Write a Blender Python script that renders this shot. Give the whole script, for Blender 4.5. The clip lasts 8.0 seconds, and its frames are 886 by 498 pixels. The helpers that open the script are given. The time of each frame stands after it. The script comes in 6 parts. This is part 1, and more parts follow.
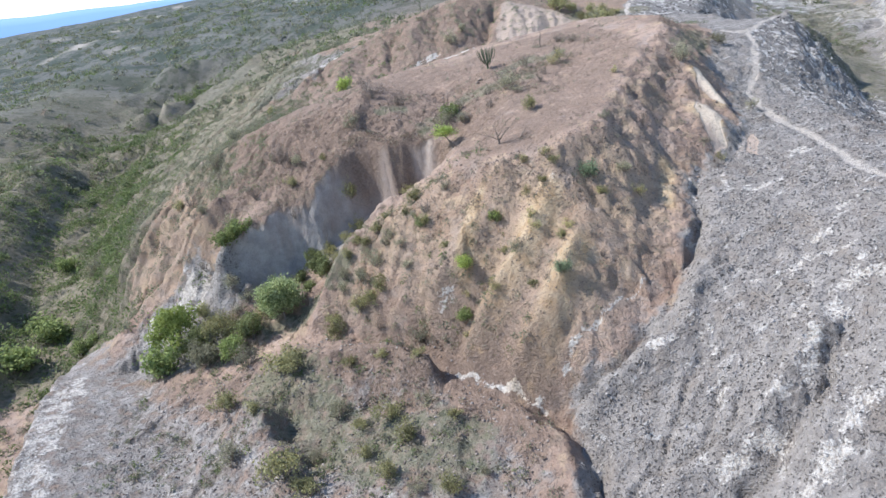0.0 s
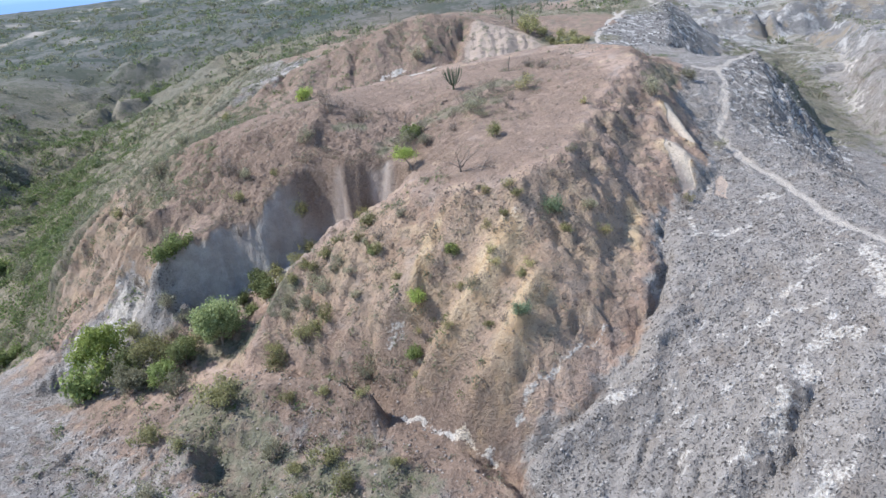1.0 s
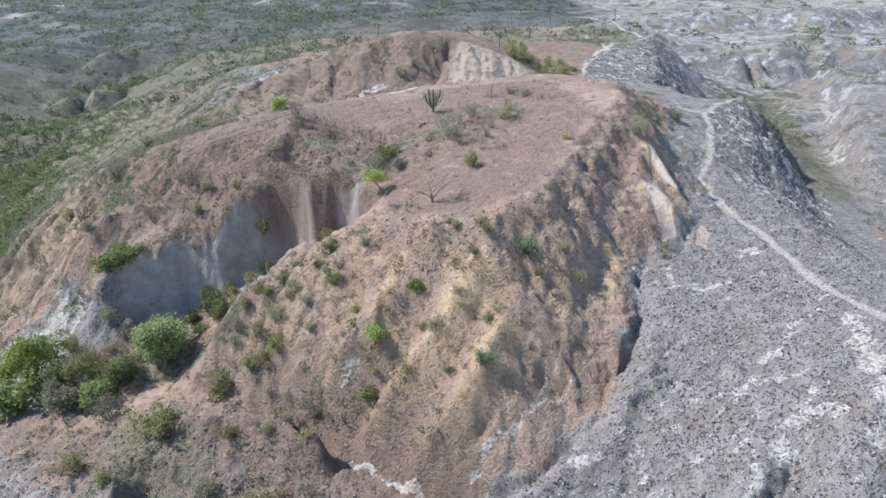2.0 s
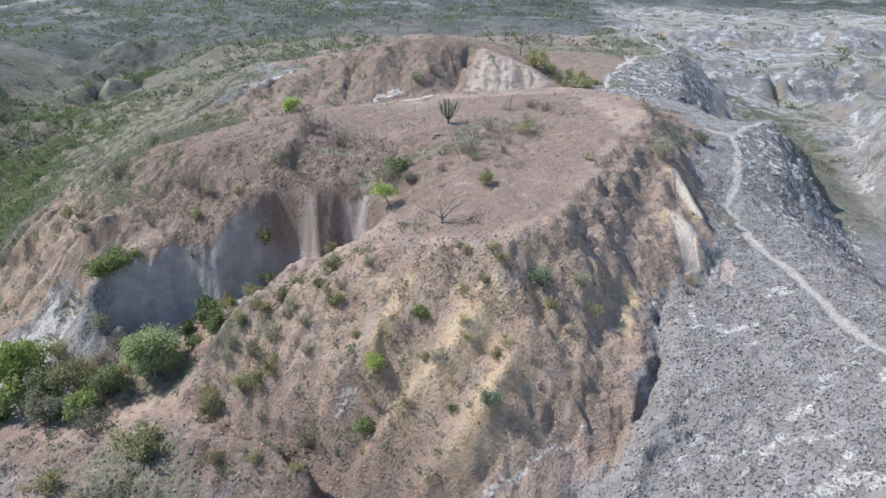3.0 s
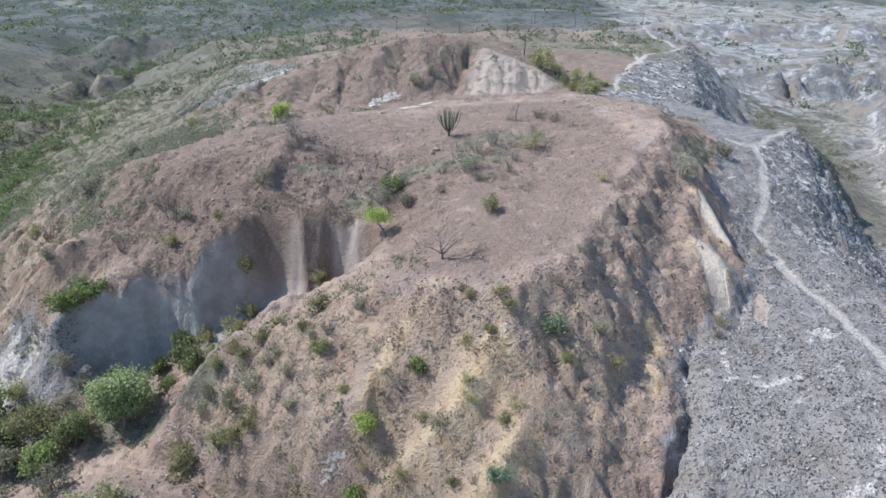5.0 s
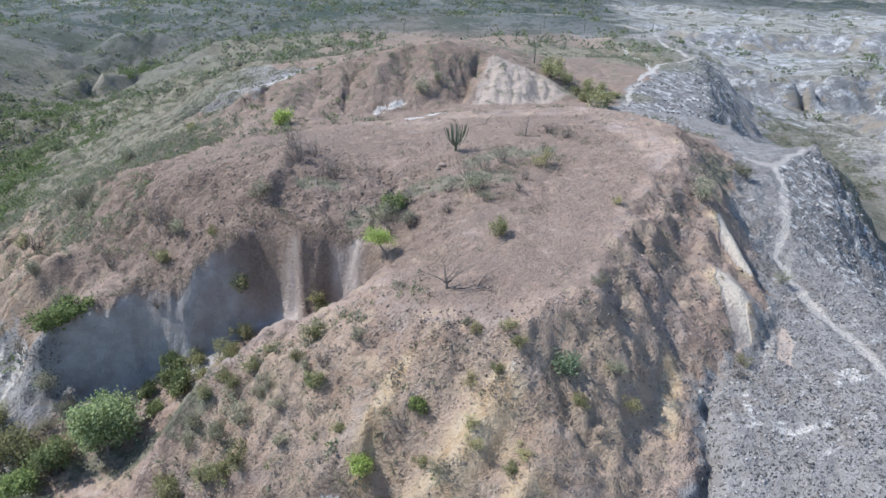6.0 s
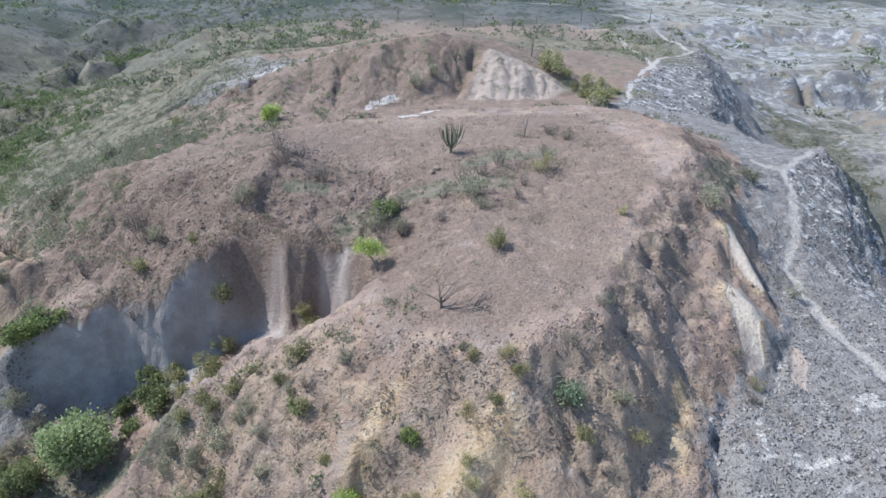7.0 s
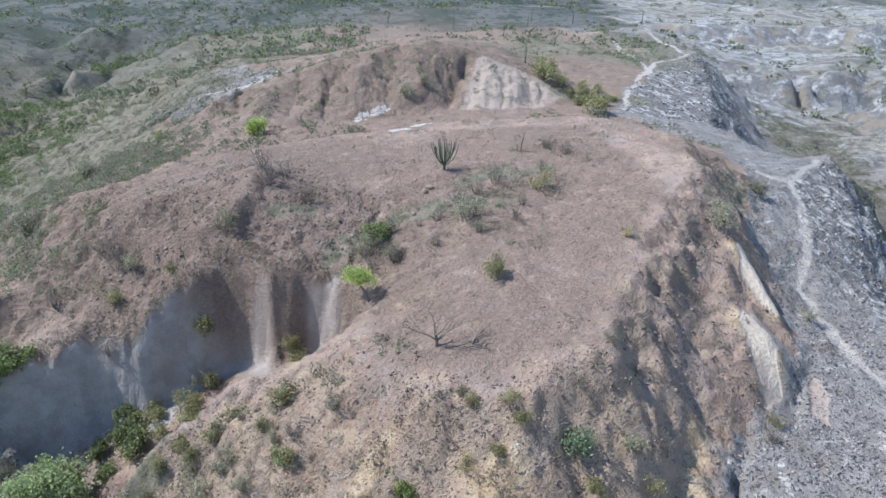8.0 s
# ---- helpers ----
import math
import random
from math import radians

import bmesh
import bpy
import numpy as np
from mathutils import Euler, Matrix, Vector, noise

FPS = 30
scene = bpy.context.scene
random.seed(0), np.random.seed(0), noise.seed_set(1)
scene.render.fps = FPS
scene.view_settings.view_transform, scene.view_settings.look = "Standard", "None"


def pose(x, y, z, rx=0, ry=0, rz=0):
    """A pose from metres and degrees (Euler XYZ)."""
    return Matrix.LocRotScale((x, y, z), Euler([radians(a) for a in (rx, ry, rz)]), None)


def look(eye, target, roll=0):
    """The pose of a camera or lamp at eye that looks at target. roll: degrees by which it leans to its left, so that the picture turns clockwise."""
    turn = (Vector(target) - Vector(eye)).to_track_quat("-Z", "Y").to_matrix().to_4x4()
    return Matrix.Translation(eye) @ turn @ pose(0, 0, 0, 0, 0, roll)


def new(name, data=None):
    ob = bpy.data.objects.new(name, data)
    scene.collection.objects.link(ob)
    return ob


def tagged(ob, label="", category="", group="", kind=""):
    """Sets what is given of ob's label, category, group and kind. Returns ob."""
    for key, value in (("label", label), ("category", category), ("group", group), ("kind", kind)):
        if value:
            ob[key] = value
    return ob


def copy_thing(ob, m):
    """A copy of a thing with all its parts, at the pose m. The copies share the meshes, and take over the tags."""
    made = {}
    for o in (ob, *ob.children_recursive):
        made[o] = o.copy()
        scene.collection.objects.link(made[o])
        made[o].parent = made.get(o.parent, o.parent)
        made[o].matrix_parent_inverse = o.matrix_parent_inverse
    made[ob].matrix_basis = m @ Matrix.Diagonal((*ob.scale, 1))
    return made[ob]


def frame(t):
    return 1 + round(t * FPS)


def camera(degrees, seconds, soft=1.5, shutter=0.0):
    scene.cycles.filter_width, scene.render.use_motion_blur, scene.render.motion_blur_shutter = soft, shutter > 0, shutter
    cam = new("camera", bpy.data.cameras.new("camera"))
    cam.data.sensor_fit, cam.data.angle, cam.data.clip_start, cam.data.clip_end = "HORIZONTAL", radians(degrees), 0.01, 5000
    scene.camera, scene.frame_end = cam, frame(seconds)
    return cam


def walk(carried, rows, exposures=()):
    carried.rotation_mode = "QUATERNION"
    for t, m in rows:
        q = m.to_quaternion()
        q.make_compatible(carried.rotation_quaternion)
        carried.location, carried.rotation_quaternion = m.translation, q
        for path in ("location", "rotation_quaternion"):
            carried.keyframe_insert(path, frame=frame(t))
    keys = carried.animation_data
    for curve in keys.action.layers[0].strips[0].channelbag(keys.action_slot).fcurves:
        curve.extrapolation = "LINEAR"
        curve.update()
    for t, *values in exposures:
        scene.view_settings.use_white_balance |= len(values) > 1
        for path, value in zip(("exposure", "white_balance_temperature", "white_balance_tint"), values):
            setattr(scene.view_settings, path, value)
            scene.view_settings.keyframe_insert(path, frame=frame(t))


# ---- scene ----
cam = camera(66.2, 8.0)
PATH = [
    (0, (-2.627, -3.056, 34.957), (-2.715, -1.225, 34.157), -11.0),
    (0.5, (-2.481, -0.533, 34.961), (-2.546, 1.302, 34.167), -12.7),
    (1, (-1.836, 1.949, 34.909), (-1.802, 3.789, 34.125), -6.6),
    (1.5, (-1.036, 4.239, 34.985), (-0.922, 6.11, 34.287), -1.9),
    (1.7, (-0.869, 5.132, 35.015), (-0.753, 6.995, 34.296), -2.1),
    (2.8, (-0.449, 10.019, 35.587), (-0.361, 11.862, 34.816), 0.8),
    (3, (-0.357, 10.893, 35.647), (-0.274, 12.745, 34.899), 0.8),
    (3.5, (-0.227, 12.94, 35.813), (-0.141, 14.787, 35.052), 0.8),
    (4, (-0.108, 15.049, 36.097), (-0.016, 16.901, 35.348), 1.4),
    (4.5, (-0.053, 17.165, 36.389), (0.036, 19.011, 35.624), 1.0),
    (4.7, (-0.042, 17.978, 36.448), (0.05, 19.819, 35.672), 0.7),
    (5.8, (-0.014, 22.354, 37.144), (0.04, 24.204, 36.387), 1.3),
    (6, (-0.003, 23.205, 37.194), (0.069, 25.05, 36.425), 1.7),
    (6.5, (0.034, 25.315, 37.435), (0.119, 27.158, 36.663), 1.4),
    (7, (-0.006, 27.371, 37.667), (0.087, 29.202, 36.867), 2.3),
    (7.5, (0.142, 29.405, 38.036), (0.234, 31.259, 37.29), 2.6),
    (8, (0.117, 31.537, 38.133), (0.227, 33.37, 37.339), 1.6),
]
walk(cam, [(t, look(eye, target, roll)) for t, eye, target, roll in PATH], exposures=[(0, 0.78, 6460, 11.5), (1.5, 0.66, 6420, 11.5), (4, 0.61, 6270, 10.5), (8, 0.62, 6060, 9.5)])

# ---------------------------------------------------------------- world, sun
SUN_FROM = Vector((-0.68, 0.08, 0.80)).normalized()
world = bpy.data.worlds.new("sky")
scene.world = world
world.use_nodes = True
wn = world.node_tree
sky = wn.nodes.new("ShaderNodeTexSky")
sky.sky_type, sky.sun_disc = "NISHITA", False
sky.sun_elevation = math.asin(SUN_FROM.z)
sky.sun_rotation = math.atan2(SUN_FROM.x, SUN_FROM.y)
sky.air_density, sky.dust_density, sky.ozone_density = 1.0, 0.1, 1.5
back = wn.nodes["Background"]
wn.links.new(sky.outputs[0], back.inputs["Color"])
back.inputs["Strength"].default_value = 0.14
sun_data = bpy.data.lights.new("sun", "SUN")
sun_data.energy, sun_data.angle, sun_data.color = 3.95, radians(0.6), (1.0, 0.96, 0.9)
sun = new("sun", sun_data)
sun.matrix_world = look(SUN_FROM * 300, (0, 0, 0))

# ---------------------------------------------------------------- numeric helpers
RNG = np.random.default_rng(7)
TABLE = RNG.random((256, 256))


def value_noise(x, y, shift=0):
    """Smooth noise from 0 to 1 on unit cells."""
    xi, yi = np.floor(x).astype(int), np.floor(y).astype(int)
    fx, fy = x - xi, y - yi
    fx, fy = fx * fx * fx * (fx * (fx * 6 - 15) + 10), fy * fy * fy * (fy * (fy * 6 - 15) + 10)
    xi, yi = xi + 37 * shift, yi + 91 * shift
    a, b = TABLE[xi & 255, yi & 255], TABLE[(xi + 1) & 255, yi & 255]
    c, d = TABLE[xi & 255, (yi + 1) & 255], TABLE[(xi + 1) & 255, (yi + 1) & 255]
    return (a * (1 - fx) + b * fx) * (1 - fy) + (c * (1 - fx) + d * fx) * fy


def fractal(x, y, size, octaves=4, shift=0, rough=0.5):
    """Sum of octaves, from about -1 to 1; size: metres of the largest cells."""
    total, amp, norm = 0.0, 1.0, 0.0
    for k in range(octaves):
        ang = 0.6 + 1.3 * k
        u = (x * math.cos(ang) - y * math.sin(ang)) / size + 11.3 * k
        v = (x * math.sin(ang) + y * math.cos(ang)) / size + 5.7 * k
        total = total + amp * (2 * value_noise(u, v, shift + k) - 1)
        norm += amp
        amp *= rough
        size *= 0.5
    return total / norm


def ridged(x, y, size, octaves=3, shift=0):
    total, amp, norm = 0.0, 1.0, 0.0
    for k in range(octaves):
        total = total + amp * (1 - np.abs(fractal(x, y, size, 1, shift + 5 * k)) * 2)
        norm += amp
        amp *= 0.5
        size *= 0.5
    return total / norm


def step(a, b, v):
    t = np.clip((v - a) / (b - a), 0, 1)
    return t * t * (3 - 2 * t)


def line_distance(x, y, line):
    """Distance in plan to a polyline."""
    best = np.full(np.shape(x), 1e9)
    for (ax, ay, *_), (bx, by, *_) in zip(line[:-1], line[1:]):
        dx, dy = bx - ax, by - ay
        t = np.clip(((x - ax) * dx + (y - ay) * dy) / (dx * dx + dy * dy + 1e-9), 0, 1)
        best = np.minimum(best, np.hypot(x - ax - t * dx, y - ay - t * dy))
    return best


def zone_distance(x, y, poly):
    """Signed distance to a closed outline: positive inside."""
    inside = np.zeros(np.shape(x), bool)
    for (ax, ay), (bx, by) in zip(poly, poly[1:] + poly[:1]):
        cross = (ay > y) != (by > y)
        inside ^= cross & (x < (bx - ax) * (y - ay) / (by - ay + 1e-12) + ax)
    d = line_distance(x, y, poly + poly[:1])
    return np.where(inside, d, -d)


# ---------------------------------------------------------------- the plan of the land
# crests, rims, feet and channels (x, y, z); the land is spanned between them
TRAIL = [(39, 46, 8.6), (36.6, 60, 8.3), (37.4, 72, 8.3), (36.3, 80, 9.1), (37, 86.5, 10.6), (40, 92, 12.5), (42.4, 97, 13.2), (45.2, 105.8, 15), (50.2, 110.6, 15.3), (54.2, 116, 14.9)]
TRAIL_BRANCH = [(45.2, 105.8, 15), (41.5, 107.5, 15.6)]
TRAIL_FAR = [(36, 143, 15.6), (41, 154, 17.3), (45, 162, 18.0), (56, 184, 17.4), (73, 211, 16.5), (80, 250, 15.8), (90, 298, 15)]
TRAIL_FAR_BRANCH = [(48.3, 166.8, 17.7), (52, 184, 17.4), (55, 199, 16.8), (60, 226, 15.6), (67, 256, 14.4)]
CHANNEL = [(-9.8, 59.2, -3.9), (-6.6, 56.0, -4.7), (-3.4, 53.2, -5.4), (0.0, 50.6, -6.0), (1.5, 49.2, -6.4), (3.9, 46.2, -8), (5.4, 42.4, -9.6), (4.8, 39, -10.4), (3, 30, -12), (0, 2, -14)]
GULLY = [(1.3, 49.6, -6.3), (4.5, 48.7, -4.7), (9.5, 48.9, -1.3), (14, 51.2, 1.5), (17.5, 55.2, 3.8), (20.2, 60.6, 5.5), (21.7, 65.5, 7.0), (25, 69, 7.9)]
GULLY_EAST = [(5.8, 47.0, -3.0), (10.2, 46.9, 0.3), (15.2, 49.4, 2.9), (18.8, 54, 4.6), (21.8, 60, 6.0), (23.6, 64.6, 7.2)]
GULLY_WEST = [(3.4, 50.4, -2.9), (8, 51.2, 0.9), (12.4, 53.8, 3.6), (15.6, 57.6, 5.1), (18.6, 62.8, 6.7)]
NOTCH = [(4.6, 39, -10), (10, 36.5, -9), (15.5, 36.8, -6.2), (20, 38.2, -1.7), (25, 42.5, 3.4)]
LAND = {
    # ground before and below the mound
    "south": [(-160, 0, -26), (-60, 0, -12), (-20, 0, -9), (0, 2, -14), (25, 0, -5), (45, 0, 4), (90, 0, -4), (240, 0, -6)],
    "low_mound_crest": [(-27, 66, -5.0), (-20, 61.8, -2.9), (-14.5, 60.2, -2.4), (-11.4, 57.2, -1.7), (-8.8, 55.2, -1.6)],
    "low_mound_side": [(-24, 57, -8.2), (-13, 55, -6.0), (-6.5, 51.2, -5.4), (-1.6, 47.4, -6.6)],
    "low_mound_foot": [(-27, 45, -9), (-11, 41, -8.4), (-1, 39, -9.2)],
    "low_mound_cut": [(-10.2, 58.0, -4.1), (-7.8, 55.8, -4.7), (-6.8, 54.6, -4.9)],
    "knoll": [(-30.5, 57.5, -6.0), (-27.2, 56.2, -5.2), (-26.2, 53.6, -5.6)],
    "knoll_foot": [(-25.4, 57.2, -8.8), (-24.6, 54.2, -9.0)],
    "knoll_two": [(-26, 51, -6.6), (-23.4, 50.4, -5.9)],
    "knoll_two_foot": [(-22.3, 51.6, -9.1), (-22, 49.2, -9.3)],
    "channel_bank": [(-0.4, 48.6, -5.6), (2.2, 45.2, -6.0), (2.9, 42, -6.8), (2.6, 38, -7.8)],
    "channel_bank_east": [(4.6, 47.4, -4.6), (6.0, 44.5, -6.2), (6.4, 41.5, -7.6)],
    "notch_bank": [(9, 39.0, -7.0), (13.6, 39.0, -4.0), (17.6, 39.8, -0.8), (22.8, 42.6, 4.0)],
    "notch_bank_south": [(12.5, 34.2, -6.6), (17.6, 35.2, -3.2), (21.6, 37.0, 0.6)],
    "bluff_rim": [(-62, 80, -9.0), (-58.5, 67.5, -6.8), (-54.5, 55, -6.2), (-50.5, 42, -7)],
    "bluff_top": [(-46, 66, -9.4), (-38, 58, -9.8), (-33, 48, -10.2)],
    "bluff_foot": [(-68, 82, -24), (-64.5, 68, -25), (-60.5, 55, -26), (-57, 40, -27)],
    "ravine": [(-9.8, 59.2, -3.9), (-14.2, 62.8, -3.8), (-20, 66.6, -4.6), (-28, 70.6, -5.8), (-38, 73, -7.2), (-46, 75, -9), (-51, 76, -10.4)],
    "grey_low": [(7.2, 42, -7.2), (10.5, 40.3, -6.4), (15, 40, -3.2), (20.2, 41, 1.3)],
    "grey_mid": [(7, 46, -4.2), (12.4, 43, -2.3), (15.3, 46.2, 0.2), (20, 44, 2.4), (23.7, 41.5, 4.6)],
    "grey_high": [(12, 48, -0.4), (18, 51, 2.9), (24, 52, 4.6), (30, 55, 6.8)],
    "grey_upper": [(24, 61, 6.4), (30, 64, 7.6), (27.5, 67, 7.9)],
    "south_shoulder": [(20, 29, -4), (25, 36, 2.6), (31, 44, 6.6), (39, 46, 8.6)],
    "ridge_edge": [(57.6, 118, 14.6), (52.4, 106, 13.2), (48, 96, 11.2), (43.5, 86, 9.0), (43.5, 72, 8.2), (46, 58, 8)],
    "ridge_foot": [(72, 121, 0.6), (64.5, 107, 1.0), (59, 94, 1.0), (57, 78, 0), (60, 60, -3)],
    "ridge_face": [(57.6, 106, 7.0), (53.4, 95, 6.2)],
    # main mound
    "front_rim": [(-3.8, 77, 11.9), (-3.6, 71, 12.4), (0, 66.6, 13.2), (7, 64.4, 14.1), (12.5, 67.9, 15.8)],
    "right_rim": [(12.5, 67.9, 15.8), (15.2, 72.0, 15.8), (15.8, 75.2, 16.3), (19.8, 79.4, 16.8), (19.2, 83.2, 17.2), (23.4, 86.4, 17.9), (23.8, 90, 18.6), (27.4, 92.6, 19.3), (29.7, 96.8, 20.2), (31.5, 106, 19.8), (26, 114, 19.9)],
    "flank": [(18, 69.2, 13.0), (14.0, 64.2, 11.4), (10.6, 60.4, 9.2)],
    "flank_low": [(22.4, 70.6, 10.2), (18.8, 65, 8.2), (15.2, 61.2, 6.4)],
    "spur_yellow": [(8, 64, 13.6), (5.8, 61.4, 11.0), (3.6, 59.4, 9.0), (1.2, 57.8, 7.0), (-1.6, 57.0, 3.8), (-4.0, 56.8, 0.0), (-5.6, 56.4, -3.8)],
    "spur_right": [(9.3, 59.4, 9.6), (7.2, 56.4, 8.2), (4.9, 53.8, 6.2), (2.2, 52.4, 3.2), (-0.4, 52.0, -1.0), (-1.6, 51.7, -4.8)],
    "spur_right_side": [(10.8, 58.4, 8.4), (9.4, 54.6, 5.3), (7.6, 52.2, 2.6), (5.2, 50.8, -1.0)],
    "spur_hollow": [(6.8, 60.0, 9.2), (4.4, 57.0, 6.0), (2.0, 55.2, 3.5), (-0.4, 54.4, 0.0), (-2.6, 54.0, -3.4), (-3.4, 53.7, -5.0)],
    "spur_left": [(0.2, 63.4, 10.2), (-3.2, 62.6, 8.0), (-6.0, 61.4, 5.0), (-8.6, 61.4, 1.2)],
    "bowl_side": [(2.4, 62.0, 9.0), (-0.4, 60.4, 4.4), (-3.0, 59.2, 0.4), (-5.0, 58.3, -2.0), (-6.4, 57.2, -3.9)],
    "bowl_floor": [(-3.8, 60.0, 2.0), (-6.2, 59.6, -0.4), (-8.2, 59.4, -2.4)],
    "spur_far_left": [(-6.4, 70.5, 10.4), (-7.6, 66.6, 7.9), (-8.5, 63.6, 4.4), (-8.6, 61.6, 0.8), (-8.8, 60.6, -3.0)],
    "pit_flank_side": [(-9.8, 69.4, 8.6), (-10.9, 66.0, 4.9), (-11.3, 63.4, 1.0)],
    "pit_flank": [(-11.6, 70.8, 7.4), (-13.0, 67.4, 3.6), (-13.6, 64.8, 0.6), (-13.9, 63.4, -2.6)],
    "right_foot": [(25, 69, 8.0), (29, 71, 8.0), (32, 76, 8.9), (32.5, 82, 10.4), (34.5, 90, 13), (38, 99, 14.6), (41.5, 107.5, 15.6), (44, 119, 15.4)],
    "right_shelf": [(26.4, 80.5, 14.2), (29.2, 86.4, 15.8), (32, 93, 17.2)],
    "slab_crest": [(26.6, 78, 13.0), (27.7, 76.4, 12.3), (28.6, 74.4, 11.0), (30.0, 72.6, 8.9), (30.6, 70.2, 7.9)],
    "slab_toe": [(31.9, 74.6, 9.0), (31.4, 71.6, 8.4), (30.9, 69.3, 7.8)],
    "slab_hollow": [(24.6, 78.4, 13.4), (25.0, 74.8, 11.6), (25.6, 72, 9.6), (28, 69.9, 7.7)],
    "strip_crest": [(29.4, 86, 15.6), (30.2, 82, 13.7), (31, 78.8, 11.6)],
    "strip_hollow": [(27.9, 85, 15.0), (28.6, 81, 12.9), (29.8, 77.6, 10.8)],
    "flank_high": [(19.0, 75, 14.9), (22, 81, 16.3), (25.4, 87, 17.7)],
    "plateau": [(2, 70.5, 14.2), (5, 80, 15.4), (4.1, 99.7, 17.4), (12.6, 103, 18.8), (13, 86, 16.2)],
    "plateau_back": [(26, 114, 19.9), (20, 117, 19.9), (4.5, 118, 18.4), (-9, 114, 17.4), (-20, 108, 16.8), (-31, 101, 15)],
    "west_hump": [(-15.8, 90, 16.4), (-14.5, 98.4, 18.3), (-26.8, 95, 15.2)],
    "hump_side": [(-10.5, 90.5, 14.9), (-8.6, 96.2, 16.0)],
    "swale": [(-4.4, 86.4, 12.6), (-4.1, 91.9, 14.2), (-1.5, 98, 16.4)],
    # the scarp and the pit below it
    "scarp_rim": [(-3.3, 78.6, 12.0), (-3.6, 81.4, 11.7), (-5.4, 84.4, 12.0), (-8.4, 85.8, 12.3), (-10.6, 85.0, 12.3), (-12.4, 85.6, 12.7), (-14.6, 87.0, 13.0), (-17.4, 86.6, 12.4), (-20.2, 84.9, 10.6), (-22.1, 83.8, 8.9), (-23.4, 83.7, 8.0), (-26, 83.8, 7.0), (-29.4, 82.9, 6.2), (-32.4, 81.6, 5.1)],
    "scarp_foot": [(-3.7, 80.2, 6.8), (-4.0, 82.0, 6.4), (-5.8, 83.9, 5.6), (-8.6, 84.6, 4.6), (-10.5, 83.7, 4.2), (-12.6, 84.4, 3.6), (-14.8, 85.8, 3.0), (-17.2, 85.4, 2.4), (-19.8, 83.8, 1.2), (-21.9, 82.6, 0.2), (-23.8, 82.5, -0.6), (-26.2, 82.4, -1.6), (-29.2, 81.6, -2.6), (-32, 80.4, -4)],
    "pit_floor": [(-6.2, 81.2, 5.8), (-11, 79.4, 3.8), (-17, 77.4, 1.0), (-23, 74.8, -1.8), (-27.5, 72.3, -5.4)],
    "pit_rim": [(-3.3, 78.6, 12.0), (-5.2, 77.6, 10.9), (-9.2, 75.2, 9.4), (-13.4, 73.8, 8.0), (-17.2, 72.0, 5.6), (-20.2, 70.4, 2.6), (-23, 69.2, -1.8)],
    "white_spur": [(-32.4, 81.6, 5.1), (-35.4, 82.0, 5.2), (-36.6, 79.6, 1.6), (-37.5, 76, -5)],
    # western slopes
    "buttress": [(-12.0, 85.2, 12.5), (-11.8, 84.0, 8.0), (-11.7, 83.2, 4.6)],
    "buttress_groove": [(-11.3, 85.2, 12.2), (-11.1, 84.5, 8.0), (-11.0, 83.9, 5.0)],
    "west_rib": [(-26.8, 95, 14.9), (-36.3, 92, 9), (-39.5, 90.4, 4.8), (-46, 87, -0.5), (-53, 83.8, -5.5), (-62, 80, -9.5)],
    "west_cut": [(-38.6, 84.5, 1.5), (-42.5, 80.5, -3.5), (-45.5, 77, -8)],
    "west_rib_far": [(-31, 101, 15), (-40, 104, 11.6), (-51, 108, 6.5), (-62, 112, -2), (-75, 116, -15)],
    "west_cut_far": [(-37, 97, 9.6), (-48, 96, -1), (-62, 93, -15), (-72, 94, -23)],
    "west_valley": [(-72, 60, -28), (-75, 90, -25), (-85, 112, -22), (-98, 145, -20), (-108, 190, -18), (-122, 260, -13), (-140, 340, -8)],
    "west_bank_foot": [(-84, 58, -27), (-86, 92, -25), (-95, 116, -21.5), (-108, 148, -19.5), (-119, 190, -17), (-134, 250, -13)],
    "west_bank": [(-94, 56, -17), (-97, 92, -14), (-107, 118, -10.5), (-120, 152, -9.5), (-131, 194, -7.5), (-147, 256, -5)],
    "far_hill": [(-140, 300, -2), (-130, 306, 0), (-122, 318, -3)],
    "far_hill_two": [(-150, 352, 3), (-138, 356, 6), (-128, 366, 3)],
    "far_hill_foot": [(-126, 300, -9), (-118, 312, -9)],
    "far_hill_two_foot": [(-134, 346, -6), (-122, 356, -6)],
    "west_slope": [(-36, 122, 11.5), (-50, 130, 6), (-66, 136, -3), (-84, 140, -15)],
    "west_slope_far": [(-42, 165, 13), (-62, 175, 4), (-86, 185, -10)],
    # behind the mound
    "back_dip": [(-30, 119, 12.5), (-20, 124, 13.4), (-8, 126, 13.6), (5, 128, 14.4), (18, 133, 15.4), (30, 130, 15.4), (40, 123, 15.2)],
    "hill_foot": [(-30, 134, 12.2), (-20, 136, 13.2), (-12.5, 138, 13.2), (-5, 139, 13.8), (2.5, 141, 14.1), (9, 142, 14.8), (16, 143, 15.0), (24, 146, 14.8), (30, 149, 15.0)],
    "hill_crest": [(-40, 160, 13.4), (-30, 155, 15.2), (-21, 154, 18.0), (-12.4, 156, 20.8), (-4, 158, 22.8), (4.4, 160, 24.0), (10, 160, 23.2), (13.4, 159, 22.0), (18.6, 157, 20.2), (24.2, 155.5, 17.5), (29, 152, 15.4)],
    "fan_spine": [(14.6, 158.4, 21.6), (15.4, 152, 18.8), (14.6, 146.5, 16.2), (13.6, 142.8, 15.0)],
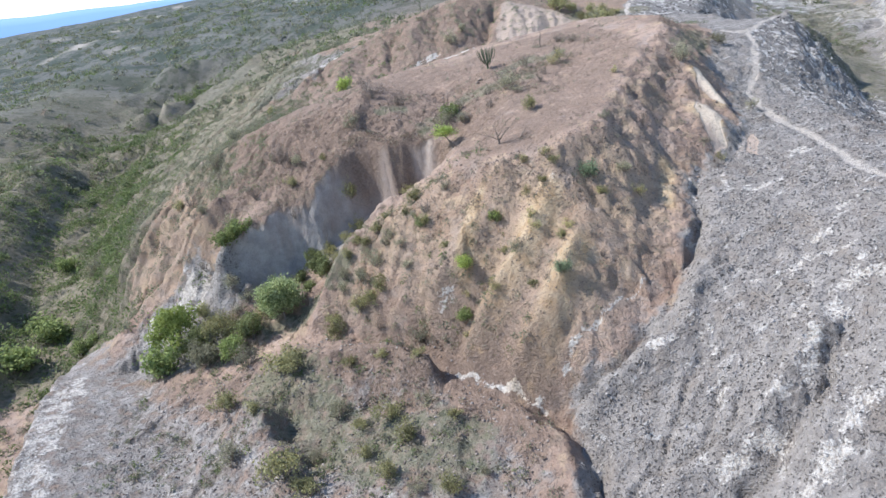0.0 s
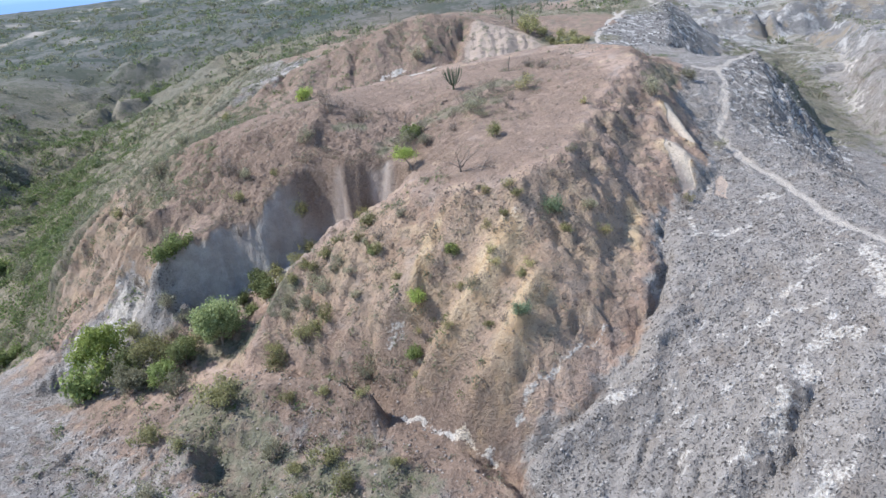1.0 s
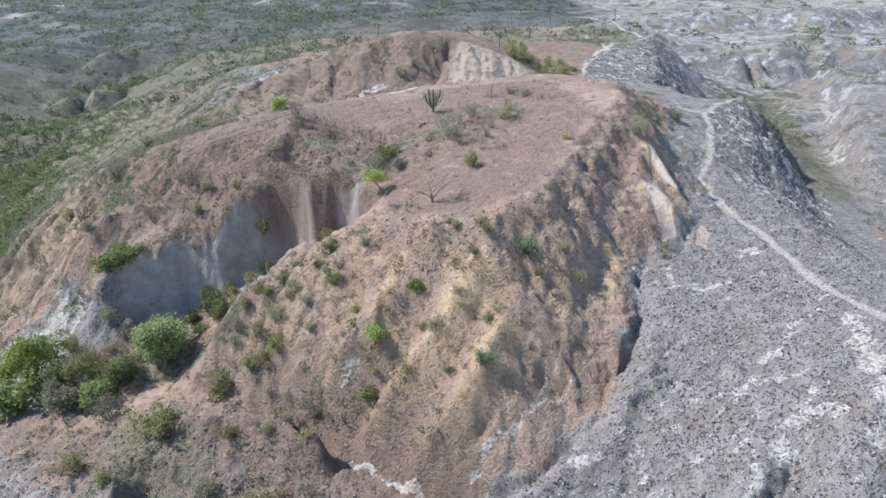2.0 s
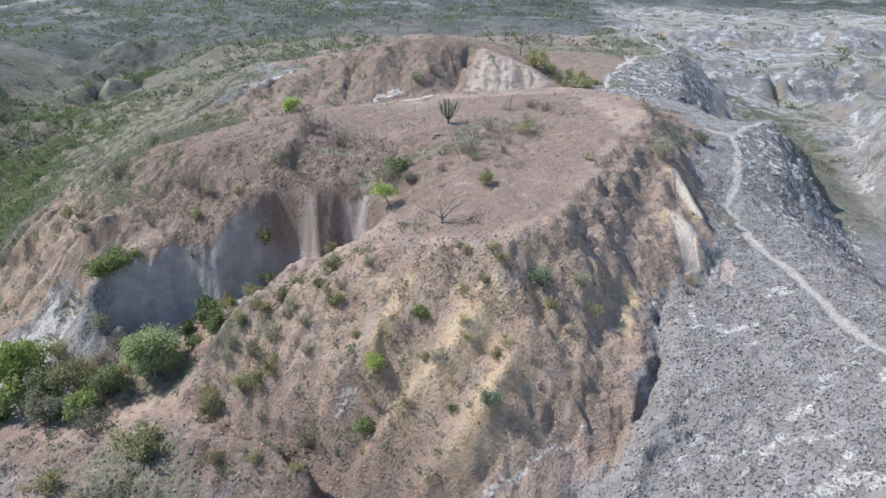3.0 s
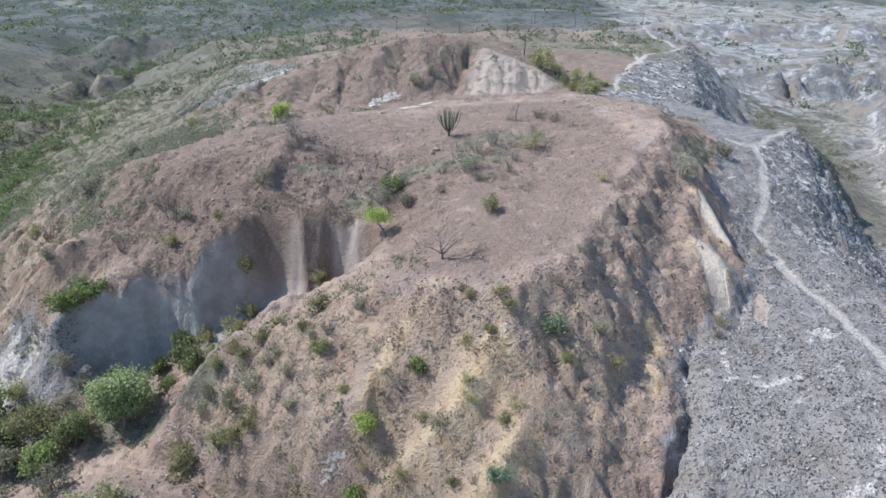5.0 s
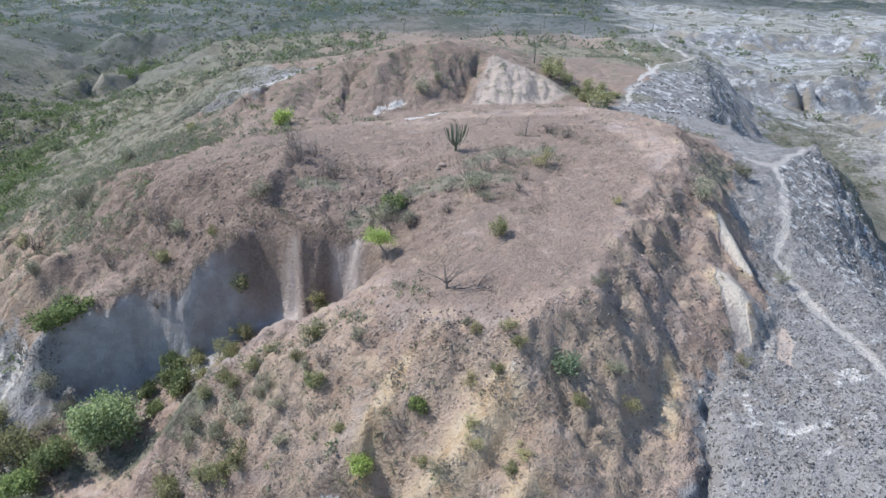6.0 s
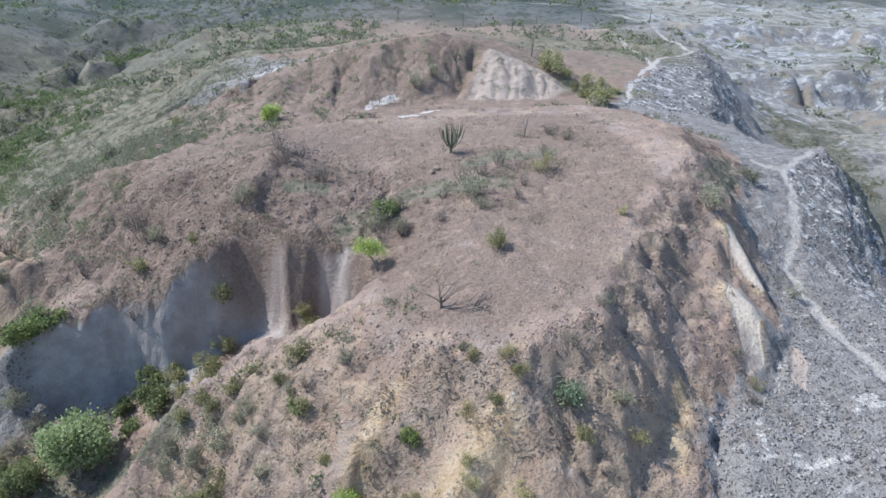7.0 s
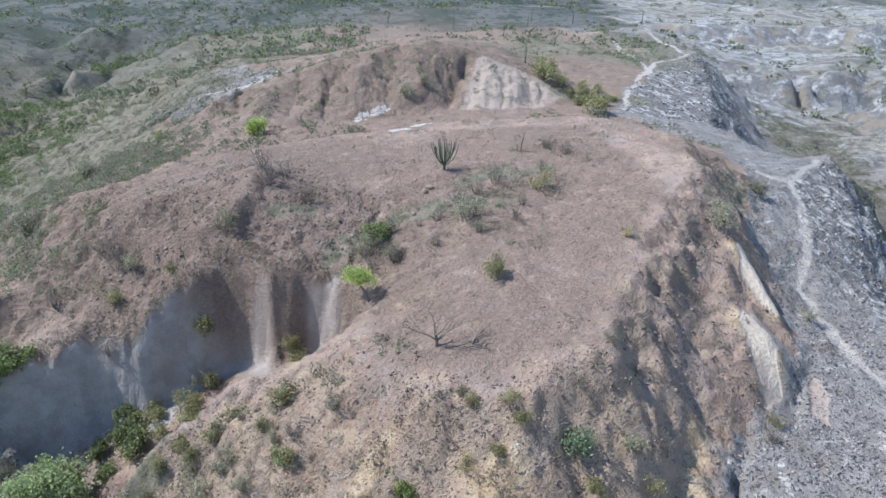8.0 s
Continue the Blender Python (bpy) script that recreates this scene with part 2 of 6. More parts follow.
    "fan_west": [(12.8, 158.6, 21.6), (11.2, 151.5, 18.2), (9.6, 146, 16.0), (8.6, 142.6, 14.8)],
    "fan_hollow": [(11.2, 158, 20.4), (9.2, 151.5, 15.8), (7.0, 144.5, 14.2)],
    "fan_end": [(24.0, 155, 17.6), (24.0, 150, 16.2), (23.4, 146.2, 14.9)],
    "hill_back": [(-41, 186, 14.2), (-18, 178, 18.6), (4, 178, 23.2), (20, 176, 20.8), (36, 176, 18.4), (42, 195, 17.4)],
    "far_flat": [(-60, 235, 8), (0, 240, 13.6), (50, 260, 14), (90, 298, 15)],
    "far_flat_back": [(-90, 320, 5), (0, 330, 10), (70, 350, 10), (130, 340, 8)],
    "saddle": [(46, 114, 15.4), (49, 130, 14.6), (45, 142, 15.2)],
    "ridge_two_edge": [(51, 142, 14.8), (58, 162, 17), (66, 187, 17), (80, 222, 16)],
    "ridge_two_foot": [(63, 140, 3.4), (72, 160, 3), (84, 190, 3), (100, 226, 4)],
    # east
    "east_valley": [(78, 60, -8), (72, 100, -0.6), (79, 122, -1.0), (88, 150, -1.4), (101, 190, -0.6), (116, 230, 0), (140, 206, 0.6), (170, 205, 1.4)],
    "east_rise": [(110, 110, 7), (134, 160, 8), (150, 190, 5), (200, 180, 6)],
    "east_scarp_rim": [(79, 112, 3.5), (86, 126, 5.0), (93, 140, 5.4), (104, 156, 6.6), (117, 180, 7.4), (126, 204, 7.0)],
    "east_scarp_foot": [(76.5, 114, -0.6), (83, 128, -0.8), (89.6, 142, -1.0), (100, 159, -1.0), (112, 183, -0.2), (120, 207, 0.4)],
    "badland_rim": [(92, 236, 7.5), (112, 226, 8.6), (134, 230, 9.0), (152, 219, 9.6), (178, 228, 10.2), (204, 222, 10.8), (240, 234, 11)],
    "badland_foot": [(91, 229, 1.8), (111, 219, 1.2), (134, 222, 1.0), (153, 211, 1.0), (178, 219, 1.4), (205, 213, 2), (240, 225, 3)],
    "badland_rim_far": [(104, 326, 15), (132, 312, 15.6), (158, 320, 16.4), (186, 306, 17), (240, 318, 18)],
    "badland_foot_far": [(102, 316, 9.4), (131, 301, 8.6), (158, 309, 9.0), (187, 295, 9.4), (240, 307, 10)],
    "north": [(-160, 420, -4), (-60, 420, 4), (50, 420, 7), (160, 420, 8), (240, 420, 5)],
    "east": [(240, 0, -6), (240, 200, 3), (240, 420, 5)],
    "west": [(-160, 0, -26), (-160, 150, -16), (-160, 300, -8), (-160, 420, -4)],
}


def along(line, s):
    """The point at the share s of a polyline's length."""
    parts = [math.dist(a[:2], b[:2]) for a, b in zip(line[:-1], line[1:])]
    d = s * sum(parts)
    for (a, b), n in zip(zip(line[:-1], line[1:]), parts):
        if d <= n or b == line[-1]:
            return Vector(a).lerp(Vector(b), min(1.0, d / n))
        d -= n


def ribs(crest, foot, count, height, seed, sag=0.0):
    """Spurs and hollows by turns on a slope between a crest and a foot."""
    rnd, made = random.Random(seed), []
    for k in range(count):
        s = (k + 0.5 + rnd.uniform(-0.28, 0.28)) / count
        a, b = along(crest, s), along(foot, min(1, max(0, s + rnd.uniform(-0.5, 0.5) / count)))
        sign = (1 if k % 2 else -1) * rnd.uniform(0.6, 1.25)
        side = (b - a).cross(UP).normalized() * rnd.uniform(-0.5, 0.5) * (b - a).length * 0.12
        path = []
        for u in (0.14, 0.34, 0.55, 0.76, 0.92):
            p = a.lerp(b, u) + side * math.sin(math.pi * u)
            p.z += sign * height * math.sin(math.pi * min(1, u * 1.1)) - sag * math.sin(math.pi * u)
            path.append(tuple(p))
        made.append(path)
    return made


UP = Vector((0, 0, 1))
RIBS = ribs([(-33, 87, 10.4), (-37.5, 93, 8.8), (-44, 99.5, 8.2), (-52, 107.5, 6)], [(-43, 80, -5), (-48, 84.5, -3.2), (-60, 90, -14), (-74, 112, -18)], 14, 2.6, 4)
RIBS += ribs(LAND["hill_crest"][1:7], LAND["hill_foot"][:6], 9, 1.25, 8, 0.3)
RIBS += ribs([(13.6, 158.8, 21.8), (18.6, 157, 20.1), (23.6, 155.4, 17.8)], [(9.4, 142.6, 14.9), (16, 143, 15.0), (23, 146, 14.8)], 15, 0.38, 23)
RIBS += ribs([(13.6, 70.5, 16.0), (18.8, 80.5, 16.6), (24, 88.5, 18.2)], [(19.0, 61.5, 6.4), (22.6, 68, 8.6), (24.4, 76.5, 11.6), (27.6, 86, 14.4)], 9, 0.5, 9)
RIBS += ribs(LAND["ridge_edge"][:4], LAND["ridge_foot"][:4], 12, 1.2, 12)
RIBS += ribs(LAND["ridge_two_edge"][:3], LAND["ridge_two_foot"][:3], 9, 1.0, 14)
RIBS += ribs([(-20, 106.5, 16.4), (-31, 102, 14.6), (-42, 107, 10.6)], [(-28, 122, 12.4), (-44, 124, 8.6), (-56, 126, 3)], 7, 0.6, 15)
RIBS += ribs([(-42, 168, 13), (-32, 162, 14.6), (-22, 160, 17)], [(-58, 158, 4), (-44, 148, 8), (-30, 140, 12)], 8, 1.1, 19)
RIBS += ribs(LAND["bluff_rim"], LAND["bluff_foot"], 11, 0.9, 16)
RIBS += ribs(LAND["badland_rim"], LAND["badland_foot"], 31, 1.5, 41)
RIBS += ribs(LAND["badland_rim_far"], LAND["badland_foot_far"], 25, 1.4, 43)
RIBS += ribs(LAND["east_scarp_rim"], LAND["east_scarp_foot"], 17, 1.3, 27)
PLAN_LINES = list(LAND.values()) + RIBS + [TRAIL, TRAIL_FAR, CHANNEL, GULLY, GULLY_EAST, GULLY_WEST, NOTCH]
X0, X1, Y0, Y1 = -160.0, 240.0, 0.0, 420.0


def span(lines, x0, y0, cell, nx, ny, first, rounds):
    """Relaxes a sheet that is held at the plan's lines."""
    total, count = np.zeros((ny, nx)), np.zeros((ny, nx))
    for line in lines:
        for a, b in zip(line[:-1], line[1:]):
            n = max(2, int(math.dist(a[:2], b[:2]) / cell * 1.6) + 1)
            p = np.linspace(a, b, n)
            i, j = np.round((p[:, 0] - x0) / cell).astype(int), np.round((p[:, 1] - y0) / cell).astype(int)
            ok = (i >= 0) & (i < nx) & (j >= 0) & (j < ny)
            np.add.at(total, (j[ok], i[ok]), p[ok, 2])
            np.add.at(count, (j[ok], i[ok]), 1)
    held = count > 0
    value = total[held] / count[held]
    h = first.copy()
    h[held] = value
    for _ in range(rounds):
        e = np.pad(h, 1, mode="edge")
        h = 0.25 * (e[:-2, 1:-1] + e[2:, 1:-1] + e[1:-1, :-2] + e[1:-1, 2:])
        h[held] = value
    return h


def sample(grid, x0, y0, cell, x, y):
    """Bilinear reading of a grid."""
    ny, nx = grid.shape
    u, v = np.clip((x - x0) / cell, 0, nx - 1.001), np.clip((y - y0) / cell, 0, ny - 1.001)
    i, j = u.astype(int), v.astype(int)
    fu, fv = u - i, v - j
    return (grid[j, i] * (1 - fu) + grid[j, i + 1] * fu) * (1 - fv) + (grid[j + 1, i] * (1 - fu) + grid[j + 1, i + 1] * fu) * fv


def blur(h, times):
    for _ in range(times):
        e = np.pad(h, 1, mode="edge")
        h = 0.5 * h + 0.125 * (e[:-2, 1:-1] + e[2:, 1:-1] + e[1:-1, :-2] + e[1:-1, 2:])
    return h


def spanned():
    h = None
    for cell, rounds in ((16.0, 300), (8.0, 200), (4.0, 160), (2.0, 120), (1.0, 90)):
        nx, ny = int((X1 - X0) / cell) + 1, int((Y1 - Y0) / cell) + 1
        gx, gy = np.meshgrid(X0 + cell * np.arange(nx), Y0 + cell * np.arange(ny))
        first = np.zeros((ny, nx)) if h is None else sample(h, X0, Y0, cell * 2, gx, gy)
        h = span(PLAN_LINES, X0, Y0, cell, nx, ny, first, rounds)
    return h


WIDE = spanned()
NX0, NY0, NCELL, NNX, NNY = -66.0, 30.0, 0.4, 360, 340      # near part, finer
gx, gy = np.meshgrid(NX0 + NCELL * np.arange(NNX), NY0 + NCELL * np.arange(NNY))
NEAR = span(PLAN_LINES, NX0, NY0, NCELL, NNX, NNY, sample(WIDE, X0, Y0, 1.0, gx, gy), 200)
NEAR = blur(NEAR, 2)
WIDE = blur(WIDE, 2)


def eroded(h, cell, rounds, strength, depth, where=1.0):
    """Cuts rills where water would gather."""
    ny, nx = h.shape
    start = h.copy()
    for r in range(rounds):
        e = np.pad(h, 1, mode="edge")
        drops, idx = [], []
        for dj, di in ((-1, 0), (1, 0), (0, -1), (0, 1), (-1, -1), (-1, 1), (1, -1), (1, 1)):
            drops.append((h - e[1 + dj:1 + dj + ny, 1 + di:1 + di + nx]) / math.hypot(dj, di))
            idx.append(dj * nx + di)
        drops = np.array(drops)
        way = drops.argmax(0)
        fall = np.maximum(drops.max(0), 0) / cell
        target = (np.arange(ny * nx).reshape(ny, nx) + np.array(idx)[way]).ravel()
        target = np.clip(target, 0, ny * nx - 1)
        water = [1.0] * (ny * nx)
        falls = (fall.ravel() > 1e-4).tolist()
        to = target.tolist()
        for k in np.argsort(-h.ravel(), kind="stable").tolist():
            if falls[k]:
                water[to[k]] += water[k]
        water = np.array(water).reshape(ny, nx) * cell * cell
        cut = where * strength * np.sqrt(np.minimum(water, 400.0)) * np.minimum(fall, 1.4)
        h = np.maximum(h - cut, start - depth)
        h = 0.88 * h + 0.12 * blur(h, 1)
    return h


gx, gy = np.meshgrid(NX0 + NCELL * np.arange(NNX), NY0 + NCELL * np.arange(NNY))
gy_, gx_ = np.gradient(blur(NEAR, 12), NCELL)
steep = np.hypot(gx_, gy_)
scarp = [(-4.4, 81.6), (-6, 84), (-8.5, 85.2), (-10.6, 83.9), (-14.7, 86.4), (-17.3, 86), (-20, 84.4), (-22, 81.9), (-23.6, 83), (-26.1, 83.9), (-29.3, 82.9), (-32.2, 81)]
calm = step(1.5, 4.0, line_distance(gx, gy, scarp))
lumps = fractal(gx, gy, 7.0, 3, 3) * 0.6 * step(0.12, 0.6, steep) + fractal(gx, gy, 3.0, 4, 9, 0.6) * (0.16 + 0.36 * step(0.15, 0.7, steep))
FLANK = [(11, 62), (13.5, 68), (19, 79.5), (26, 90.5), (30, 95), (33, 88), (31, 78), (26, 70), (21, 63), (15, 55)]
flank_calm = 1 - 0.55 * step(-1.5, 1.5, zone_distance(gx, gy, FLANK))
SPURS = [(5.5, 63), (9.5, 60.5), (9, 56), (4, 51), (-2, 51.2), (-6.5, 56.5), (-8.5, 59.5), (-6, 61), (0, 61)]
flank_calm = flank_calm * (1 - 0.6 * step(-0.8, 0.8, zone_distance(gx, gy, SPURS)))
patchy = 0.35 + 0.65 * step(-0.2, 0.3, fractal(gx, gy, 12.0, 2, 15))
NEAR = eroded(NEAR + lumps * (0.15 + 0.85 * calm) * flank_calm, NCELL, 4, 0.03, 1.0, calm * patchy * flank_calm)
wx, wy = np.meshgrid(X0 + np.arange(WIDE.shape[1]), Y0 + np.arange(WIDE.shape[0]))
wgy, wgx = np.gradient(blur(WIDE, 8), 1.0)
wsteep = np.hypot(wgx, wgy)
WIDE = WIDE + fractal(wx, wy, 14.0, 4, 21) * (0.5 + 1.3 * step(0.1, 0.5, wsteep))
badland = step(72, 105, wx) * step(70, 130, wy)
WIDE = WIDE + ((ridged(wx, wy, 42.0, 4, 25) - 0.3) * 2.6 + fractal(wx, wy, 16.0, 4, 27, 0.6) * 1.2) * badland * step(118, 150, wx - 0.2 * (wy - 150) + 34 * step(190, 240, wy)) + (ridged(wx, wy, 40.0, 3, 33) - 0.4) * 2.2 * step(175, 240, wy) * (1 - badland)
WIDE = WIDE + (fractal(wx, wy, 9.0, 4, 58, 0.6) * 1.1 - ridged(wx, wy, 11.0, 3, 59) * 0.9) * step(132, 140, wy) * step(185, 168, wy) * step(-60, -45, wx) * step(44, 32, wx)
WIDE = WIDE + (ridged(wx, wy, 16.0, 3, 36) - 0.4) * 2.4 * step(-34, -60, wx) * step(90, 110, wy)
WIDE = WIDE + (ridged(wx, wy, 55.0, 3, 38) - 0.35) * 7.0 * step(-80, -120, wx)
WIDE = eroded(WIDE, 1.0, 4, 0.035, 1.8)
shelf = 4.6 + fractal(wx, wy, 60.0, 2, 51) * 1.4
level = WIDE / shelf + fractal(wx, wy, 22.0, 3, 53) * 0.9
WIDE = WIDE + badland * step(130, 180, wy) * shelf * 0.4 * (step(0.43, 0.57, level - np.floor(level)) - (level - np.floor(level)))


STEEP_NEAR = blur(step(0.16, 0.55, steep), 6)
LOW_GROUND = [(-46, 44), (-4, 38), (2, 46), (-4, 55), (-9, 60), (-22, 67), (-44, 66)]
GREY_SLOPE = [(4.2, 48), (9.5, 48.4), (14, 50.6), (17.5, 54.6), (20.4, 60), (22.4, 66), (26, 69.3), (31, 72.5), (34.5, 82), (44, 82), (46, 56), (40, 34), (4, 36)]


TRENCHES = [(GULLY[:7], 0.55, 0.9), ([(14.2, 36.4), (16.8, 36.8), (18.6, 37.3), (20.6, 38.2), (22.2, 39.4)], 0.9, 2.0), ([(3.2, 51.2), (7.6, 52.6), (10.4, 54.6)], 0.45, 0.5)]
SLABS = [
    [(29.3, 85.9), (30.2, 86.2), (30.4, 83), (31.0, 79.4), (30.3, 79.4), (29.4, 81), (28.8, 82.6)],
    [(26.6, 78.2), (27.8, 78), (30.3, 76.5), (28.2, 74.2), (28.0, 72.2), (25.9, 70.6), (26.4, 73.2), (26.3, 77)],
    [(31.7, 74.4), (32, 74.2), (30.7, 69.4), (29.5, 70.7), (30.7, 72.5)],
]


def cell_size(x, y):
    """Spacing of the ground's points: close on the mound, wider away from it."""
    side = 0.013 * np.maximum(np.maximum(x - 48, -47 - x), 0)
    depth = 0.006 * np.clip(y - 112, 0, 60) + 0.026 * np.maximum(np.maximum(y - 172, 36 - y), 0)
    return 0.21 + np.maximum(side, depth)


def land(x, y):
    """Height of the ground."""
    x, y = np.asarray(x, float), np.asarray(y, float)
    plain = np.ones(np.shape(x))
    for poly in SLABS:
        plain = np.minimum(plain, 1 - 0.75 * step(-1.2, 0.2, zone_distance(x, y, poly)))
    plain = np.minimum(plain, 1 - 0.5 * step(-1.0, 0.6, zone_distance(x, y, SPURS)))
    cell = cell_size(x, y)
    small, middle, wider = step(0.55, 0.3, cell), step(0.75, 0.4, cell), step(2.6, 1.2, cell)
    twist_x = fractal(x, y, 4.5, 4, 130, 0.6) * middle + fractal(x, y, 9.0, 2, 132) * 1.5 * (1 - middle) * wider
    twist_y = fractal(x, y, 4.5, 4, 135, 0.6) * middle + fractal(x, y, 9.0, 2, 137) * 1.5 * (1 - middle) * wider
    bend_x = x + twist_x * 0.9 * plain
    bend_y = y + twist_y * 0.9 * plain
    wide = sample(WIDE, X0, Y0, 1.0, bend_x, bend_y)
    near = sample(NEAR, NX0, NY0, NCELL, bend_x, bend_y)
    edge = np.minimum(np.minimum(x - NX0, NX0 + NCELL * (NNX - 1) - x), np.minimum(y - NY0, NY0 + NCELL * (NNY - 1) - y))
    w = step(0.5, 7.0, edge)
    h = wide * (1 - w) + near * w
    out = np.maximum(np.maximum(X0 + 25 - x, x - X1 + 25), np.maximum(Y0 - 60 - y, y - Y1 + 40))
    far = 4.0 + fractal(x, y, 420.0, 4, 40) * 14.0 + ridged(x, y, 110.0, 4, 44) * 9.0 * step(0, 200, out) - 12.0 * step(-100, -500, x) * step(900, 200, y)
    k = step(0, 60, out)
    h = h * (1 - k) + far * k
    trail = np.minimum(np.minimum(line_distance(x, y, TRAIL), line_distance(x, y, TRAIL_BRANCH)), np.minimum(line_distance(x, y, TRAIL_FAR), line_distance(x, y, TRAIL_FAR_BRANCH)))
    h = h - 0.12 * step(0.9, 0.2, trail)
    for line, half, depth in TRENCHES:
        d = line_distance(x + fractal(x, y, 2.4, 3, 141) * 0.8, y + fractal(x, y, 2.4, 3, 144) * 0.8, line)
        h = h - depth * step(half, half * 0.45, d) * step(-0.35, 0.25, fractal(x, y, 4.0, 2, 147))
    away = step(0.35, 1.0, trail) * step(260, 120, y)
    rough = sample(STEEP_NEAR, NX0, NY0, NCELL, x, y) * w + 0.6 * (1 - w)
    smooth_face = step(1.2, 3.0, line_distance(x, y, scarp)) * 0.9 + 0.1
    bumps = fractal(x, y, 1.2, 3, 60, 0.65) * (0.10 + 0.26 * rough) * small + fractal(x, y, 2.6, 4, 63, 0.62) * 0.36 * rough * middle
    bumps = bumps + (np.abs(fractal(x, y, 1.9, 3, 64, 0.6)) - 0.2) * 0.36 * rough * small
    bumps = bumps + (1 - middle) * wider * fractal(x, y, 8.0, 2, 67, 0.6) * 0.7
    bumps = bumps - 0.18 * rough * small * step(0.55, 0.95, ridged(x, y, 3.6, 2, 66))
    low = step(-2.0, 2.0, zone_distance(x, y, LOW_GROUND))
    bumps = bumps + low * (fractal(x, y, 4.0, 3, 73, 0.6) * 0.5 + 0.35 * (step(-0.05, 0.12, fractal(x, y, 6.0, 2, 76)) - 0.5))
    stony = step(-2.0, 2.0, zone_distance(x, y, GREY_SLOPE))
    ledges = np.abs(np.mod(h / 0.9 + fractal(x, y, 9.0, 3, 68) * 1.6, 1.0) - 0.5)
    bumps = bumps * (1 - 0.35 * stony) + stony * (0.22 * step(0.1, 0.4, ledges) * step(-0.3, 0.3, fractal(x, y, 5.0, 3, 69)) + fractal(x, y, 0.9, 2, 71) * 0.16 * small)
    return h + bumps * away * smooth_face * plain


# ---------------------------------------------------------------- materials
def material(name, rough=0.9):
    m = bpy.data.materials.new(name)
    m.use_nodes = True
    nt = m.node_tree
    b = nt.nodes["Principled BSDF"]
    b.inputs["Roughness"].default_value = rough
    b.inputs["Specular IOR Level"].default_value = 0.2
    return m, nt, b


def node(nt, kind, **inputs):
    n = nt.nodes.new(kind)
    for k, v in inputs.items():
        n.inputs[k.replace("_", " ")].default_value = v
    return n


def noise_tex(nt, vec, scale, detail=4.0, rough=0.55, distortion=0.0):
    n = node(nt, "ShaderNodeTexNoise", Scale=scale, Detail=detail, Roughness=rough, Distortion=distortion)
    nt.links.new(vec, n.inputs["Vector"])
    return n.outputs["Fac"]


def ramp(nt, fac, a, b):
    n = nt.nodes.new("ShaderNodeMapRange")
    n.interpolation_type = "SMOOTHSTEP"
    n.inputs["From Min"].default_value, n.inputs["From Max"].default_value = a, b
    nt.links.new(fac, n.inputs["Value"])
    return n.outputs["Result"]


def calc(nt, op, a, b):
    n = nt.nodes.new("ShaderNodeMath")
    n.operation = op
    for k, v in enumerate((a, b)):
        if isinstance(v, (int, float)):
            n.inputs[k].default_value = v
        else:
            nt.links.new(v, n.inputs[k])
    return n.outputs[0]


def mix(nt, fac, a, b, blend="MIX"):
    n = nt.nodes.new("ShaderNodeMix")
    n.data_type, n.blend_type = "RGBA", blend
    for k, v in ((0, fac), (6, a), (7, b)):
        if isinstance(v, (int, float)):
            n.inputs[k].default_value = v
        elif isinstance(v, tuple):
            n.inputs[k].default_value = (*v, 1)
        else:
            nt.links.new(v, n.inputs[k])
    return n.outputs[2]


def bump(nt, b, height, strength, distance):
    n = node(nt, "ShaderNodeBump", Strength=strength, Distance=distance)
    nt.links.new(height, n.inputs["Height"])
    nt.links.new(n.outputs[0], b.inputs["Normal"])


